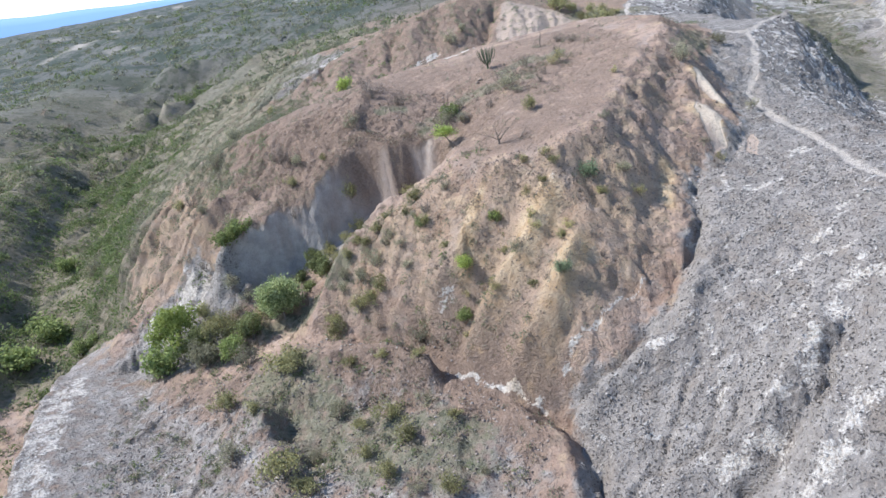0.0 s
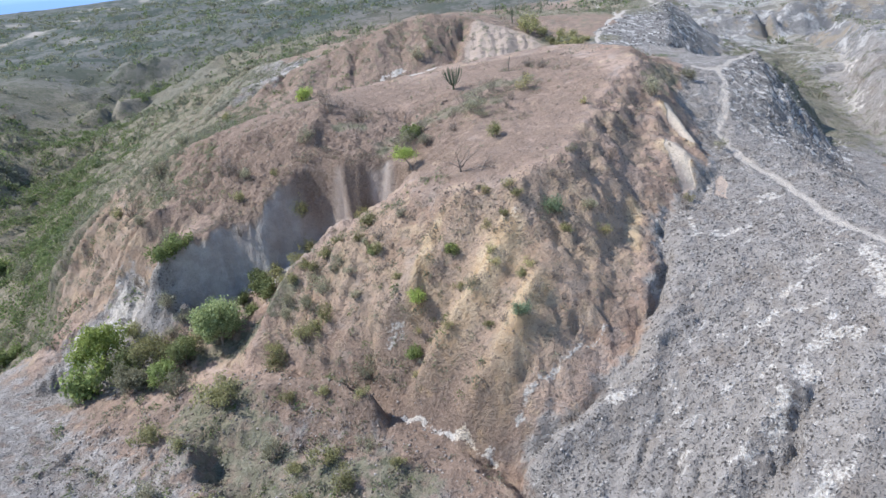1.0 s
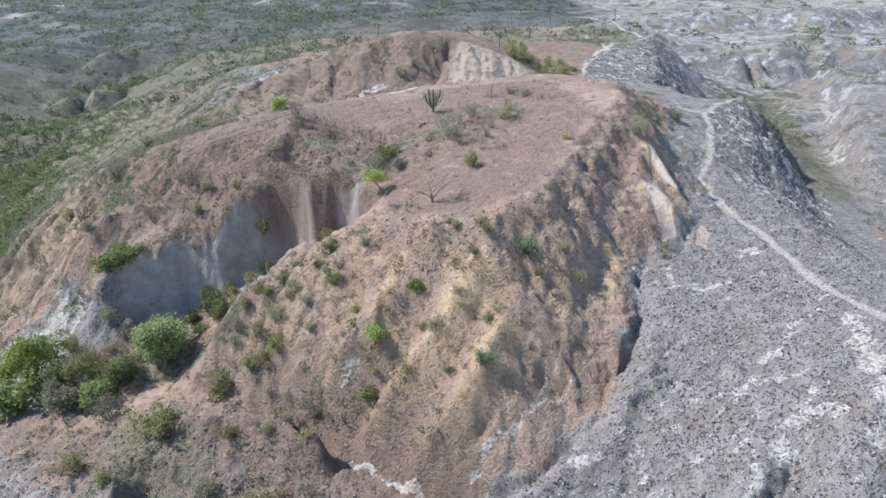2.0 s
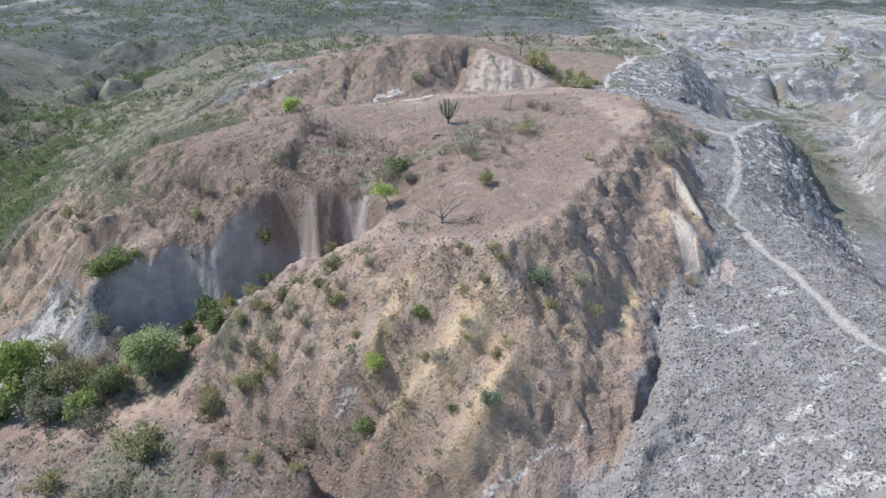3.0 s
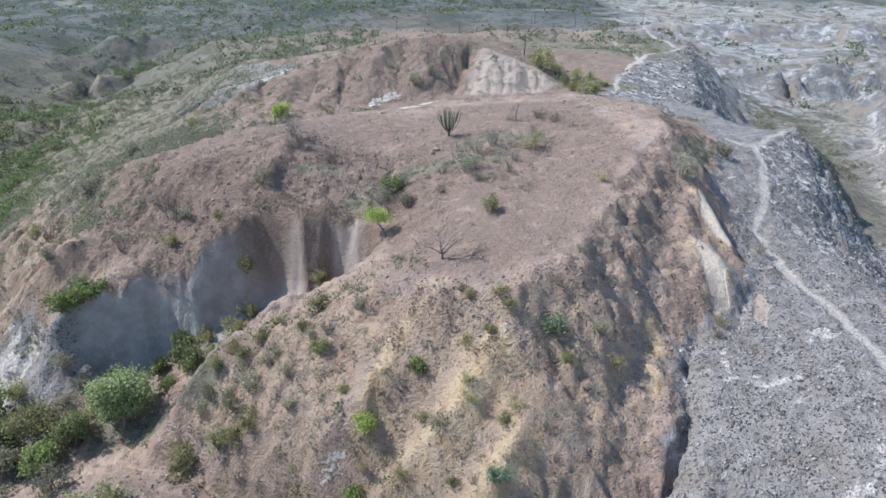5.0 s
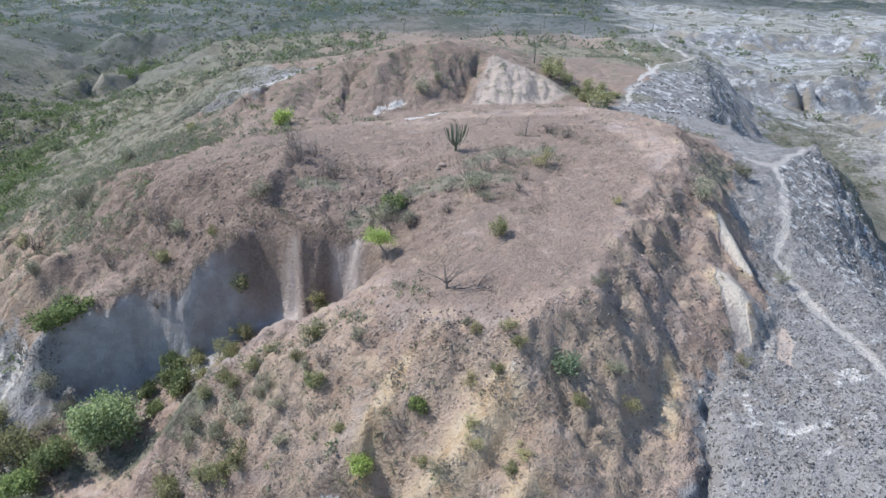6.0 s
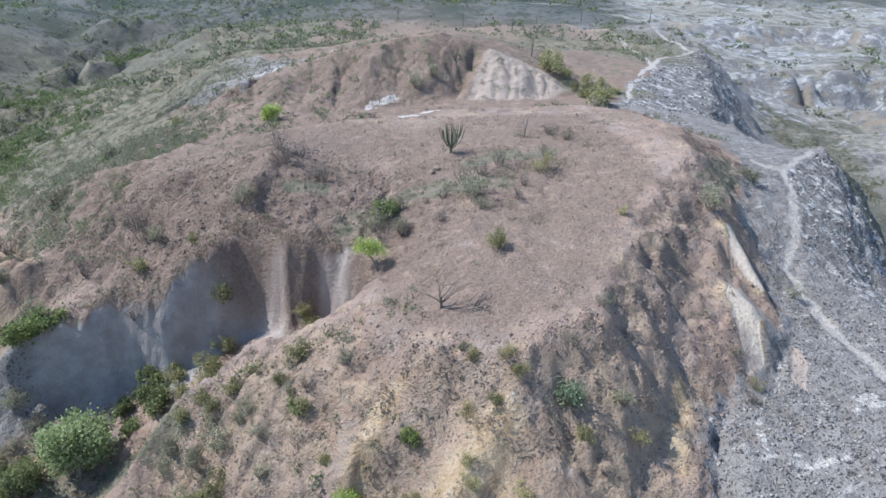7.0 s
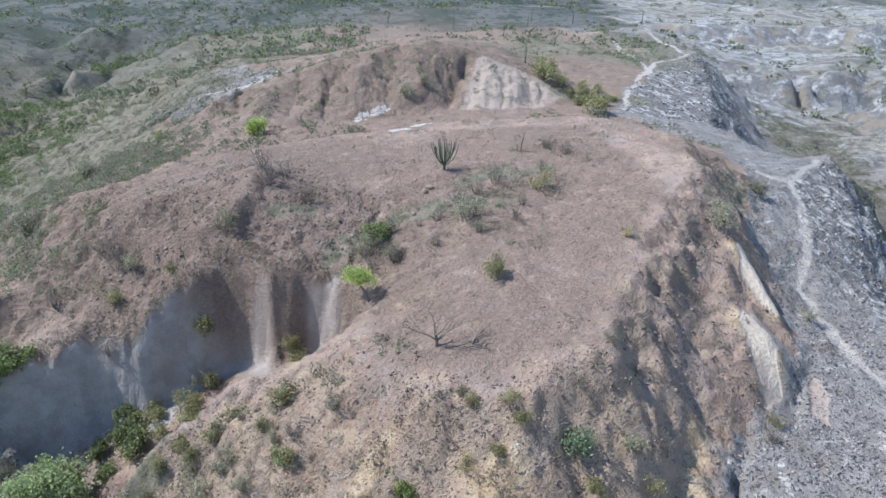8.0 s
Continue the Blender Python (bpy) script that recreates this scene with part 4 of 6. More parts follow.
def near_lines(x, y, items, soft, peak=1.0):
    best = np.zeros(np.shape(x))
    for line, r in items:
        xs, ys = [p[0] for p in line], [p[1] for p in line]
        m = r * (1 + soft) + 2
        pick = (x > min(xs) - m) & (x < max(xs) + m) & (y > min(ys) - m) & (y < max(ys) + m)
        d = line_distance(x[pick], y[pick], line)
        best[pick] = np.maximum(best[pick], peak * step(r * (1 + soft), r * (1 - soft), d))
    return best


def build_ground():
    xs = growing_lines(-47, 48, 0.21, ((130, 1.013), (4300, 1.03)), ((-125, 1.013), (-4300, 1.03)))
    ys = growing_lines(36, 112, 0.21, ((172, 1.006), (4500, 1.026)), ((-160, 1.03),))
    x, y = np.meshgrid(xs, ys)
    z = land(x, y)
    me = sheet("ground", x, y, z, MAT_GROUND)
    x, y = x.ravel(), y.ravel()
    wx, wy = x + fractal(x, y, 6, 4, 70) * 2.2, y + fractal(x, y, 6, 4, 75) * 2.2
    grey = np.zeros(len(x))
    for n, poly in enumerate(GREY_ZONES):
        grey = np.maximum(grey, (0.52 if n == 0 else 0.62 if n == 5 else 1.0) * step(*((-4.5, 1.6) if n == 1 else (-6.0, 3.5)), zone_distance(wx, wy, poly)))
    east = step(66, 90, wx - 0.18 * (wy - 150) + fractal(x, y, 45, 5, 211, 0.65) * np.clip((y - 130) * 0.25, 0, 45)) * step(60, 90, wy)
    grey = np.maximum(grey, east * np.maximum(step(0.15, 0.4, fractal(x, y, 40, 4, 80)), step(165, 205, y)))
    grey = np.maximum(grey, 0.85 * step(62, 70, wx) * step(86, 98, wy))
    wx, wy = x + fractal(x, y, 3, 3, 70) * 0.8, y + fractal(x, y, 3, 3, 75) * 0.8
    pale = np.maximum(near_lines(wx, wy, CHALK_LINES, 0.8, 0.72), near_lines(wx, wy, CHALK_STREAKS, 0.9, 0.6))
    pale = np.maximum(pale, 0.62 * step(-1.0, 1.0, zone_distance(wx, wy, WHITE_FACE)))
    sx, sy = x + fractal(x, y, 2, 3, 170) * 0.45, y + fractal(x, y, 2, 3, 175) * 0.45
    slab = np.zeros(len(x))
    for poly in SLABS:
        slab = np.maximum(slab, step(-0.22, 0.1, zone_distance(sx, sy, poly)))
    for poly in FANS:
        slab = np.maximum(slab, 0.62 * step(-2.0, 1.4, zone_distance(wx, wy, poly)))
    rock_far = step(170, 220, y)
    pale = np.maximum(pale, east * step(-0.35, 0.2, fractal(x, y, 30, 5, 90, 0.7)) * 0.5 * step(130, 190, y) * (1 - rock_far))
    ochre = np.maximum(near_lines(wx, wy, OCHRE_LINES, 0.6), 0.28 * step(-2, 2, zone_distance(wx, wy, RIB_FACE)))
    grass = near_lines(wx, wy, GRASS_LINES, 0.6) * 0.75
    west = step(-22, -48, x + fractal(x, y, 20, 3, 98) * 10) * step(86, 104, y)
    back_country = step(115, 150, y) * (1 - east) * (1 - grey)
    grass = np.maximum(grass, east * step(200, 165, y) * 0.2)
    grass = np.maximum(grass, np.maximum(west * 0.9, back_country * 0.42))
    grass = grass * (1 - 0.5 * step(-3, 2, zone_distance(wx, wy, RIB_FACE)))
    t1 = np.minimum(line_distance(wx, wy, TRAIL), line_distance(wx, wy, TRAIL_BRANCH))
    t2 = np.minimum(line_distance(wx, wy, TRAIL_FAR), line_distance(wx, wy, TRAIL_FAR_BRANCH))
    trail = np.maximum(step(0.62, 0.25, t1), step(0.72, 0.3, t2))
    far = step(240, 440, np.hypot(x, y - 20) + fractal(x, y, 60, 3, 95) * 60)
    far = far * (1 - east * step(900, 500, y))
    earth = np.maximum(near_lines(wx, wy, EARTH_LINES, 0.7), 0.85 * step(-2, 2, zone_distance(wx, wy, LOW_GROUND)))
    earth = np.maximum(earth, np.maximum(0.88 * step(-2, 1, zone_distance(wx, wy, PLATEAU_TOP)), 0.8 * step(108, 124, y) * (1 - east) * step(64, 54, x)))
    # part of the scarp wall that takes the painted shade grey
    shaded_face = step(1.0, -0.4, np.abs(line_distance(x, y, scarp)) - 1.6) * step(-4.5, -3.0, -np.abs(y - 82)) * (1 - 0.85 * step(-12.4, -11.4, x) * step(-8.2, -9.0, x))
    rim_line = sorted(LAND["scarp_rim"][2:])
    below = np.interp(x, [p[0] for p in rim_line], [p[2] for p in rim_line]) - z.ravel()
    shaded_face = shaded_face * step(0.1, 0.8, below + fractal(x, y, 1.6, 3, 178) * 1.5)
    shaded_face = shaded_face * step(-4.8, -6.4, x)
    front = step(-1.5, 1.5, zone_distance(wx, wy, FRONT))
    ochre = np.maximum(ochre, 0.26 * front)
    ridge = np.maximum(step(-1.5, 1.5, zone_distance(wx, wy, RIDGE_SCREE)), step(-2, 2, zone_distance(wx, wy, RIDGE_TWO)))
    rock = east * step(150, 200, y + fractal(x, y, 40, 3, 97) * 30)
    slope = np.gradient(z, ys, xs)
    sheer = step(0.2, 0.6, np.hypot(slope[0], slope[1])).ravel()
    one = np.ones(len(x))
    for key, cols in (("zone_soil", (grey, pale, ochre)), ("zone_cover", (trail, grass, far)), ("zone_extra", (earth, shaded_face, slab)), ("zone_rock", (ridge, rock, sheer))):
        at = me.color_attributes.new(key, "FLOAT_COLOR", "POINT")
        at.data.foreach_set("color", np.stack([*cols, one], 1).ravel().astype(np.float32))
    ob = new("ground", me)
    return tagged(ob, "eroded pinkish-brown and grey badland soil with rills and chalky patches", "ground", kind="structure")


build_ground()

# ---- plants, stones and small things
def raw_mesh(name, verts, faces, mat, smooth=False):
    """A mesh from arrays: all faces with the same number of corners."""
    verts, faces = np.asarray(verts, np.float32), np.asarray(faces, np.int32)
    k = faces.shape[1]
    me = bpy.data.meshes.new(name)
    me.vertices.add(len(verts))
    me.vertices.foreach_set("co", verts.ravel())
    me.loops.add(faces.size)
    me.loops.foreach_set("vertex_index", faces.ravel())
    me.polygons.add(len(faces))
    me.polygons.foreach_set("loop_start", np.arange(0, faces.size, k, dtype=np.int32))
    if smooth:
        me.polygons.foreach_set("use_smooth", np.ones(len(faces), bool))
    me.update(calc_edges=True)
    me.materials.append(mat)
    return me


def leaves(points, size, rng, stretch=1.7):
    """A small folded quad at each point, turned at random."""
    n = len(points)
    a = rng.normal(size=(n, 3))
    a /= np.linalg.norm(a, axis=1, keepdims=True)
    b = np.cross(a, rng.normal(size=(n, 3)))
    b /= np.linalg.norm(b, axis=1, keepdims=True)
    s = (size * rng.uniform(0.6, 1.35, n))[:, None]
    a, b, c = a * s * stretch * 0.5, b * s * 0.5, np.cross(a, b) * s * 0.25
    v = np.stack([points - a, points + b + c, points + a, points - b + c], 1).reshape(-1, 3)
    return v, np.arange(4 * n).reshape(n, 4)


def tubes(paths, sides=5):
    """Tapered tubes along paths of (point, radius)."""
    verts, faces = [], []
    for path in paths:
        base = len(verts)
        for k, (p, r) in enumerate(path):
            q = path[min(k + 1, len(path) - 1)][0] - path[max(k - 1, 0)][0]
            q = q.normalized() if q.length > 1e-6 else UP
            u = q.orthogonal().normalized()
            w = q.cross(u)
            for j in range(sides):
                t = 2 * math.pi * j / sides
                verts.append(tuple(p + (u * math.cos(t) + w * math.sin(t)) * r))
        for k in range(len(path) - 1):
            for j in range(sides):
                a, b = base + k * sides + j, base + k * sides + (j + 1) % sides
                faces.append((a, b, b + sides, a + sides))
    return verts, faces


def grown(rnd, start, way, length, radius, depth, spread, droop, paths, tips, pieces=4):
    """A limb that bends and forks."""
    path, p, d = [], start.copy(), way.normalized()
    for k in range(pieces + 1):
        path.append((p.copy(), radius * (1 - 0.55 * k / pieces)))
        d = (d + Vector((rnd.uniform(-1, 1), rnd.uniform(-1, 1), rnd.uniform(-1, 1))) * 0.22 + UP * droop).normalized()
        p = p + d * (length / pieces)
    paths.append(path)
    if depth == 0:
        tips.append((path[-2][0], path[-1][0]))
        return
    for _ in range(rnd.choice((2, 3))):
        at = path[rnd.choice((pieces - 2, pieces - 1, pieces))][0]
        turn = Vector((rnd.uniform(-1, 1), rnd.uniform(-1, 1), rnd.uniform(-0.6, 1)))
        grown(rnd, at, d + turn * spread, length * rnd.uniform(0.55, 0.8), radius * 0.45, depth - 1, spread, droop, paths, tips, pieces)


def leaf_material(name, dark, light):
    m, nt, b = material(name, 0.7)
    oi = nt.nodes.new("ShaderNodeObjectInfo").outputs["Random"]
    isl = nt.nodes.new("ShaderNodeNewGeometry").outputs["Random Per Island"]
    col = mix(nt, isl, dark, light)
    hsv = node(nt, "ShaderNodeHueSaturation", Saturation=0.8)
    nt.links.new(col, hsv.inputs["Color"])
    nt.links.new(calc(nt, "ADD", calc(nt, "MULTIPLY", oi, 0.5), 0.75), hsv.inputs["Value"])
    nt.links.new(hsv.outputs[0], b.inputs["Base Color"])
    tr = nt.nodes.new("ShaderNodeBsdfTranslucent")
    nt.links.new(hsv.outputs[0], tr.inputs["Color"])
    ms = nt.nodes.new("ShaderNodeMixShader")
    ms.inputs[0].default_value = 0.45
    nt.links.new(b.outputs[0], ms.inputs[1])
    nt.links.new(tr.outputs[0], ms.inputs[2])
    nt.links.new(ms.outputs[0], nt.nodes["Material Output"].inputs["Surface"])
    return m


def bark_material(name, dark, light):
    m, nt, b = material(name, 0.9)
    pos = nt.nodes.new("ShaderNodeTexCoord").outputs["Object"]
    n = noise_tex(nt, pos, 9.0, 4)
    nt.links.new(mix(nt, n, dark, light), b.inputs["Base Color"])
    bump(nt, b, noise_tex(nt, pos, 26.0, 3), 0.5, 0.02)
    return m


BARK = bark_material("grey_bark", (0.12, 0.10, 0.085), (0.3, 0.27, 0.235))
DEADWOOD = bark_material("dead_wood", (0.10, 0.085, 0.075), (0.26, 0.225, 0.2))
LEAF = {
    "green": leaf_material("leaf_green", (0.13, 0.19, 0.045), (0.32, 0.41, 0.11)),
    "bright": leaf_material("leaf_bright", (0.25, 0.35, 0.04), (0.47, 0.58, 0.10)),
    "dark": leaf_material("leaf_dark", (0.12, 0.155, 0.05), (0.28, 0.33, 0.12)),
    "olive": leaf_material("leaf_olive", (0.20, 0.20, 0.075), (0.42, 0.41, 0.17)),
    "bluegreen": leaf_material("leaf_blue_green", (0.11, 0.16, 0.085), (0.24, 0.32, 0.18)),
    "yellow": leaf_material("leaf_yellow", (0.29, 0.265, 0.09), (0.5, 0.46, 0.19)),
    "drygreen": leaf_material("leaf_dusty", (0.22, 0.22, 0.13), (0.42, 0.41, 0.27)),
    "dry": leaf_material("leaf_dry", (0.19, 0.155, 0.13), (0.36, 0.30, 0.255)),
    "pale": leaf_material("leaf_pale", (0.15, 0.22, 0.06), (0.42, 0.50, 0.22)),
}
WORDS = {
    "green": "leafy green shrub rooted in dry eroded soil",
    "bright": "bright fresh-green leafy shrub on bare soil",
    "dark": "dense dark-green shrub in the shaded ravine",
    "olive": "olive-green thorny shrub on dry brown soil",
    "bluegreen": "dusty blue-green rounded shrub on the slope",
    "yellow": "yellowed low dry shrub on bare soil",
    "drygreen": "sparse dusty grey-green shrub with thin twigs",
    "dry": "leafless grey-brown twiggy dry shrub on soil",
}
# leaves, leaf size, twig depth, height of a shrub of radius 1
FORMS = {"green": (1500, 0.095, 1, 1.25), "bright": (1500, 0.095, 1, 1.2), "dark": (1600, 0.095, 1, 1.1), "olive": (950, 0.075, 2, 1.2), "bluegreen": (1200, 0.08, 1, 1.15),
         "yellow": (700, 0.07, 2, 0.9), "drygreen": (820, 0.062, 2, 1.15), "dry": (240, 0.05, 2, 1.1)}


def part(name, me, parent, label=""):
    ob = new(name, me)
    ob.parent = parent
    return tagged(ob, label)


def shrub(kind, seed):
    """A shrub of radius 1 at the origin: stems and foliage."""
    rnd, rng = random.Random(seed), np.random.default_rng(seed)
    count, size, depth, tall = FORMS[kind]
    paths, tips = [], []
    holder = new("shrub")
    for k in range(7 if depth == 1 else 8):
        paths = []
        t = 2 * math.pi * (k + rnd.uniform(-0.4, 0.4)) / 8
        lean = rnd.uniform(0.15, 1.15)
        way = Vector((math.cos(t) * lean, math.sin(t) * lean, tall))
        grown(rnd, Vector((math.cos(t) * 0.08, math.sin(t) * 0.08, -0.1)), way, rnd.uniform(0.5, 0.85), 0.04, depth, 0.75, 0.05, paths, tips, 3)
        v, f = tubes(paths, 3)
        part("stem", raw_mesh("stem", v, f, BARK if kind != "dry" else DEADWOOD, True), holder)
    a, b = np.array([t[0] for t in tips]), np.array([t[1] for t in tips])
    pick = rng.integers(0, len(tips), count)
    pts = a[pick] + (b[pick] - a[pick]) * rng.uniform(0, 1.1, count)[:, None] + rng.normal(size=(count, 3)) * (0.19 if depth == 1 else 0.15)
    lobes = rng.normal(size=(5, 3)) * 0.5 + np.array([0, 0, 0.55])
    hole = np.min(np.linalg.norm(pts[:, None] - lobes[None], axis=2), 1) < 0.16
    pts = pts[~hole & (pts[:, 2] > -0.02)]
    r = np.hypot(pts[:, 0], pts[:, 1])
    pts[:, :2] *= (np.minimum(r, 1.05) / np.maximum(r, 1e-6))[:, None]
    v, f = leaves(pts, size, rng)
    part("foliage", raw_mesh("foliage", v, f, LEAF[kind]), holder)
    tagged(holder, WORDS[kind], "shrub", "shrubs on the slopes")
    return holder


def at_ground(x, y, scale=1.0, turn=0.0, flat=1.0, sink=0.06):
    z = float(land(np.array([x]), np.array([y]))[0])
    return pose(x, y, z - sink * scale, 0, 0, turn) @ Matrix.Diagonal((scale, scale, scale * flat, 1))


PLACED = {
    "green": [(-2.3, 89.4, 1.5), (-33, 81.9, 1.72), (-4.7, 59, 1.07), (-35, 81.2, 1.93), (-76.2, 106.2, 2.37), (-90.4, 107.4, 4.05), (-88.8, 118.3, 3.98), (-44.9, 72.7, 2.93), (-102.2, 151.8, 2.88), (-2.9, 89.3, 1.2)],
    "bright": [(-22.3, 132.5, 1.86), (0.1, 62.9, 0.53), (-3.8, 61.1, 0.94)],
    "dark": [(-22.6, 78.9, 1.62), (-24.6, 77.5, 1.09), (-7.9, 67.2, 0.8), (0.2, 62.7, 0.7), (-23.6, 79.9, 1.45), (-24.2, 82.1, 1.24), (-25.9, 79.3, 1.22)],
    "olive": [(-9.3, 83.2, 1.23), (2.5, 55.5, 0.6), (0.5, 60.5, 0.6), (-5.5, 63.5, 0.7), (6, 57.3, 0.7), (-9.5, 69.5, 0.8), (-12, 72.3, 0.8), (-16, 71.6, 0.9), (-14, 58.5, 0.9), (-10, 56, 0.8), (-7, 50, 0.9), (-16, 48.5, 1.0), (-18, 60, 1.0), (27, 159, 1.7), (29.5, 147, 1.5), (32.5, 144, 1.4), (34, 147.5, 1.2), (31, 151, 1.3), (-44, 96, 1.1), (-48, 101, 1.3), (-20.5, 79.2, 1.17), (-17.9, 79.6, 1.36), (7, 78.4, 1.31), (-25.4, 86.1, 1), (-20.8, 87.6, 0.81), (7, 63.6, 0.69), (11, 61.8, 0.57), (5.5, 62.6, 0.62), (-13.5, 71.1, 0.98), (-14.9, 70.5, 0.91), (25, 157, 3.45), (30.5, 138.7, 2.83), (30.5, 146, 1.5), (32, 149, 1.4), (34, 152, 1.3), (29, 151, 1.3), (35.5, 147, 1.2), (31.5, 153, 1.6), (33.5, 144, 1.2), (28, 155, 1.5), (-40.1, 142.3, 1.21), (-7.4, 66.6, 1.02), (-20.2, 67.9, 1.42), (-14.8, 65.5, 1.4), (-24.7, 61.8, 1.72), (11.3, 61.6, 0.61), (-18.4, 80.7, 1.29), (-17.5, 70.8, 0.92), (-32.5, 74.6, 2), (-26.1, 62.9, 2.3), (-32.6, 60, 1.77), (-24.2, 48, 2.46), (-21.7, 46.1, 1.7), (-11.9, 49, 1.68), (-13.7, 52.5, 1.64), (-8.1, 42.6, 1.31), (-13.7, 45.3, 1.36), (-20.1, 66.9, 1.5), (-16.5, 66.1, 1.34), (-28.4, 56.4, 1.16), (-16.8, 52.6, 1.07), (-2.6, 89.1, 1), (-17.3, 83.6, 1.47), (-13.7, 65.4, 1.17), (-8.4, 71.2, 1.13), (-17.9, 85.5, 1.46), (-18.8, 82.1, 1.2), (-21.8, 81.6, 1.38), (-30, 75.3, 1.22), (-33.3, 73.9, 1.64), (-39.5, 77.5, 1.56)],
    "bluegreen": [(10.4, 63.4, 1.35), (5.1, 53.7, 1.04)],
    "yellow": [(13.4, 93.9, 1.23), (6.4, 64.7, 0.77), (18.5, 82.9, 0.63), (26.2, 69.5, 0.64), (6.9, 58.1, 0.71), (3.5, 59.8, 0.63), (-4.1, 59.9, 0.57), (15.2, 62.9, 0.77), (4.1, 65.2, 0.63), (3.8, 62.8, 0.61), (3.8, 58.7, 0.64), (-10, 84.3, 1.1), (-4.8, 57.7, 0.58), (-1.2, 56.9, 0.68)],
    "drygreen": [(-16.5, 66.5, 0.9), (-12.4, 68.6, 0.8), (-10.2, 64.6, 0.9), (-15, 69.8, 0.8), (-18.6, 69, 0.9), (-8.6, 68.4, 0.7), (-33.2, 77.4, 1.1), (-35, 78.4, 1.2), (-31.6, 76.6, 0.9), (-34.4, 76, 1.0), (-36.4, 84.4, 1.2), (-39, 87, 1.3), (5.6, 89, 1.85), (-3.4, 87.6, 1.7), (-1.0, 86.2, 1.4), (6.6, 86.4, 0.99), (-16.2, 89.7, 1.29), (14.2, 63.8, 0.96), (13.6, 69, 0.61), (28.3, 87.2, 1.6), (38.5, 100.2, 1.5), (35, 81.5, 0.89), (0.2, 145.5, 1.74), (3.1, 148.2, 1.38), (-8.2, 132, 0.86), (-13.9, 68, 1.56), (-18.4, 69.8, 1.28), (-11.7, 68.7, 0.87), (-31.9, 67.5, 1.9), (3.5, 66, 0.58), (-4.6, 68.6, 0.76), (-40.5, 101.8, 1.85), (-43.2, 122.7, 2.21), (-10.1, 60.5, 1.14), (-30.5, 52, 1.63), (-19.5, 55.1, 1.48), (-9.7, 52.8, 1.27), (-21.4, 50.8, 1.07), (-5, 43.9, 0.74), (-11.1, 43.3, 0.96), (-86.7, 136.1, 3.12), (-16.1, 68.3, 1.43), (1.3, 58.3, 0.71), (-34.1, 82.7, 1.52), (-24.9, 89, 1.27), (-10.5, 66.7, 0.72)],
    "dry": [(15.5, 104.5, 1.2), (9, 96, 1.3), (5, 92, 1.5), (3, 89.5, 1.3), (7, 93.8, 1.2), (-1, 90, 1.2), (11, 91, 1.0), (-3, 85.3, 1.68), (-0.7, 85.2, 1.27), (2.7, 85.6, 1.08), (9.8, 88.1, 1.02), (-14.4, 99, 1.68), (-9.4, 94.9, 1.7), (-12.1, 98.5, 1.31), (-27.5, 91.1, 1.77), (-31.4, 87.6, 1.42), (-21.3, 91.4, 0.79), (18.7, 72.5, 0.86), (-7.2, 68, 1.19), (-4.6, 68.5, 0.85), (-5.9, 66.3, 0.58), (-11.5, 71.5, 0.61), (29.6, 96, 0.73), (25.2, 68, 0.98), (17.2, 101.9, 1.12), (10.9, 65.8, 0.58), (14.1, 98.1, 0.94), (1.3, 89.6, 0.73), (-39.8, 83.5, 1.19), (-50.9, 97.7, 2.2), (-44.9, 98.3, 1.86), (-26.3, 89.7, 1.76), (-13.5, 96.4, 1.58), (-6.7, 62.2, 0.7), (-1.7, 59.4, 0.56), (8.7, 56.8, 0.8), (-11.8, 58.4, 0.86), (-59.2, 103.3, 1.69), (-14.5, 63.4, 1.11), (9.4, 55.4, 0.69), (16.4, 64.6, 0.91), (-25.6, 83.5, 1.08), (12.3, 60, 0.84), (7.1, 55.3, 0.68), (3.7, 54.6, 0.63)],
}
plant_rnd = random.Random(31)
for kind, spots in PLACED.items():
    models = []
    for n, (x, y, r) in enumerate(spots):
        m = at_ground(x, y, r * plant_rnd.uniform(0.95, 1.15), plant_rnd.uniform(0, 360), plant_rnd.uniform(0.85, 1.15))
        if n < 3:
            models.append(shrub(kind, 100 * len(kind) + n + ord(kind[0])))
            models[-1].matrix_basis = m
        else:
            src = models[n % 3]
            ob = copy_thing(src, m)
            ob.matrix_basis = m


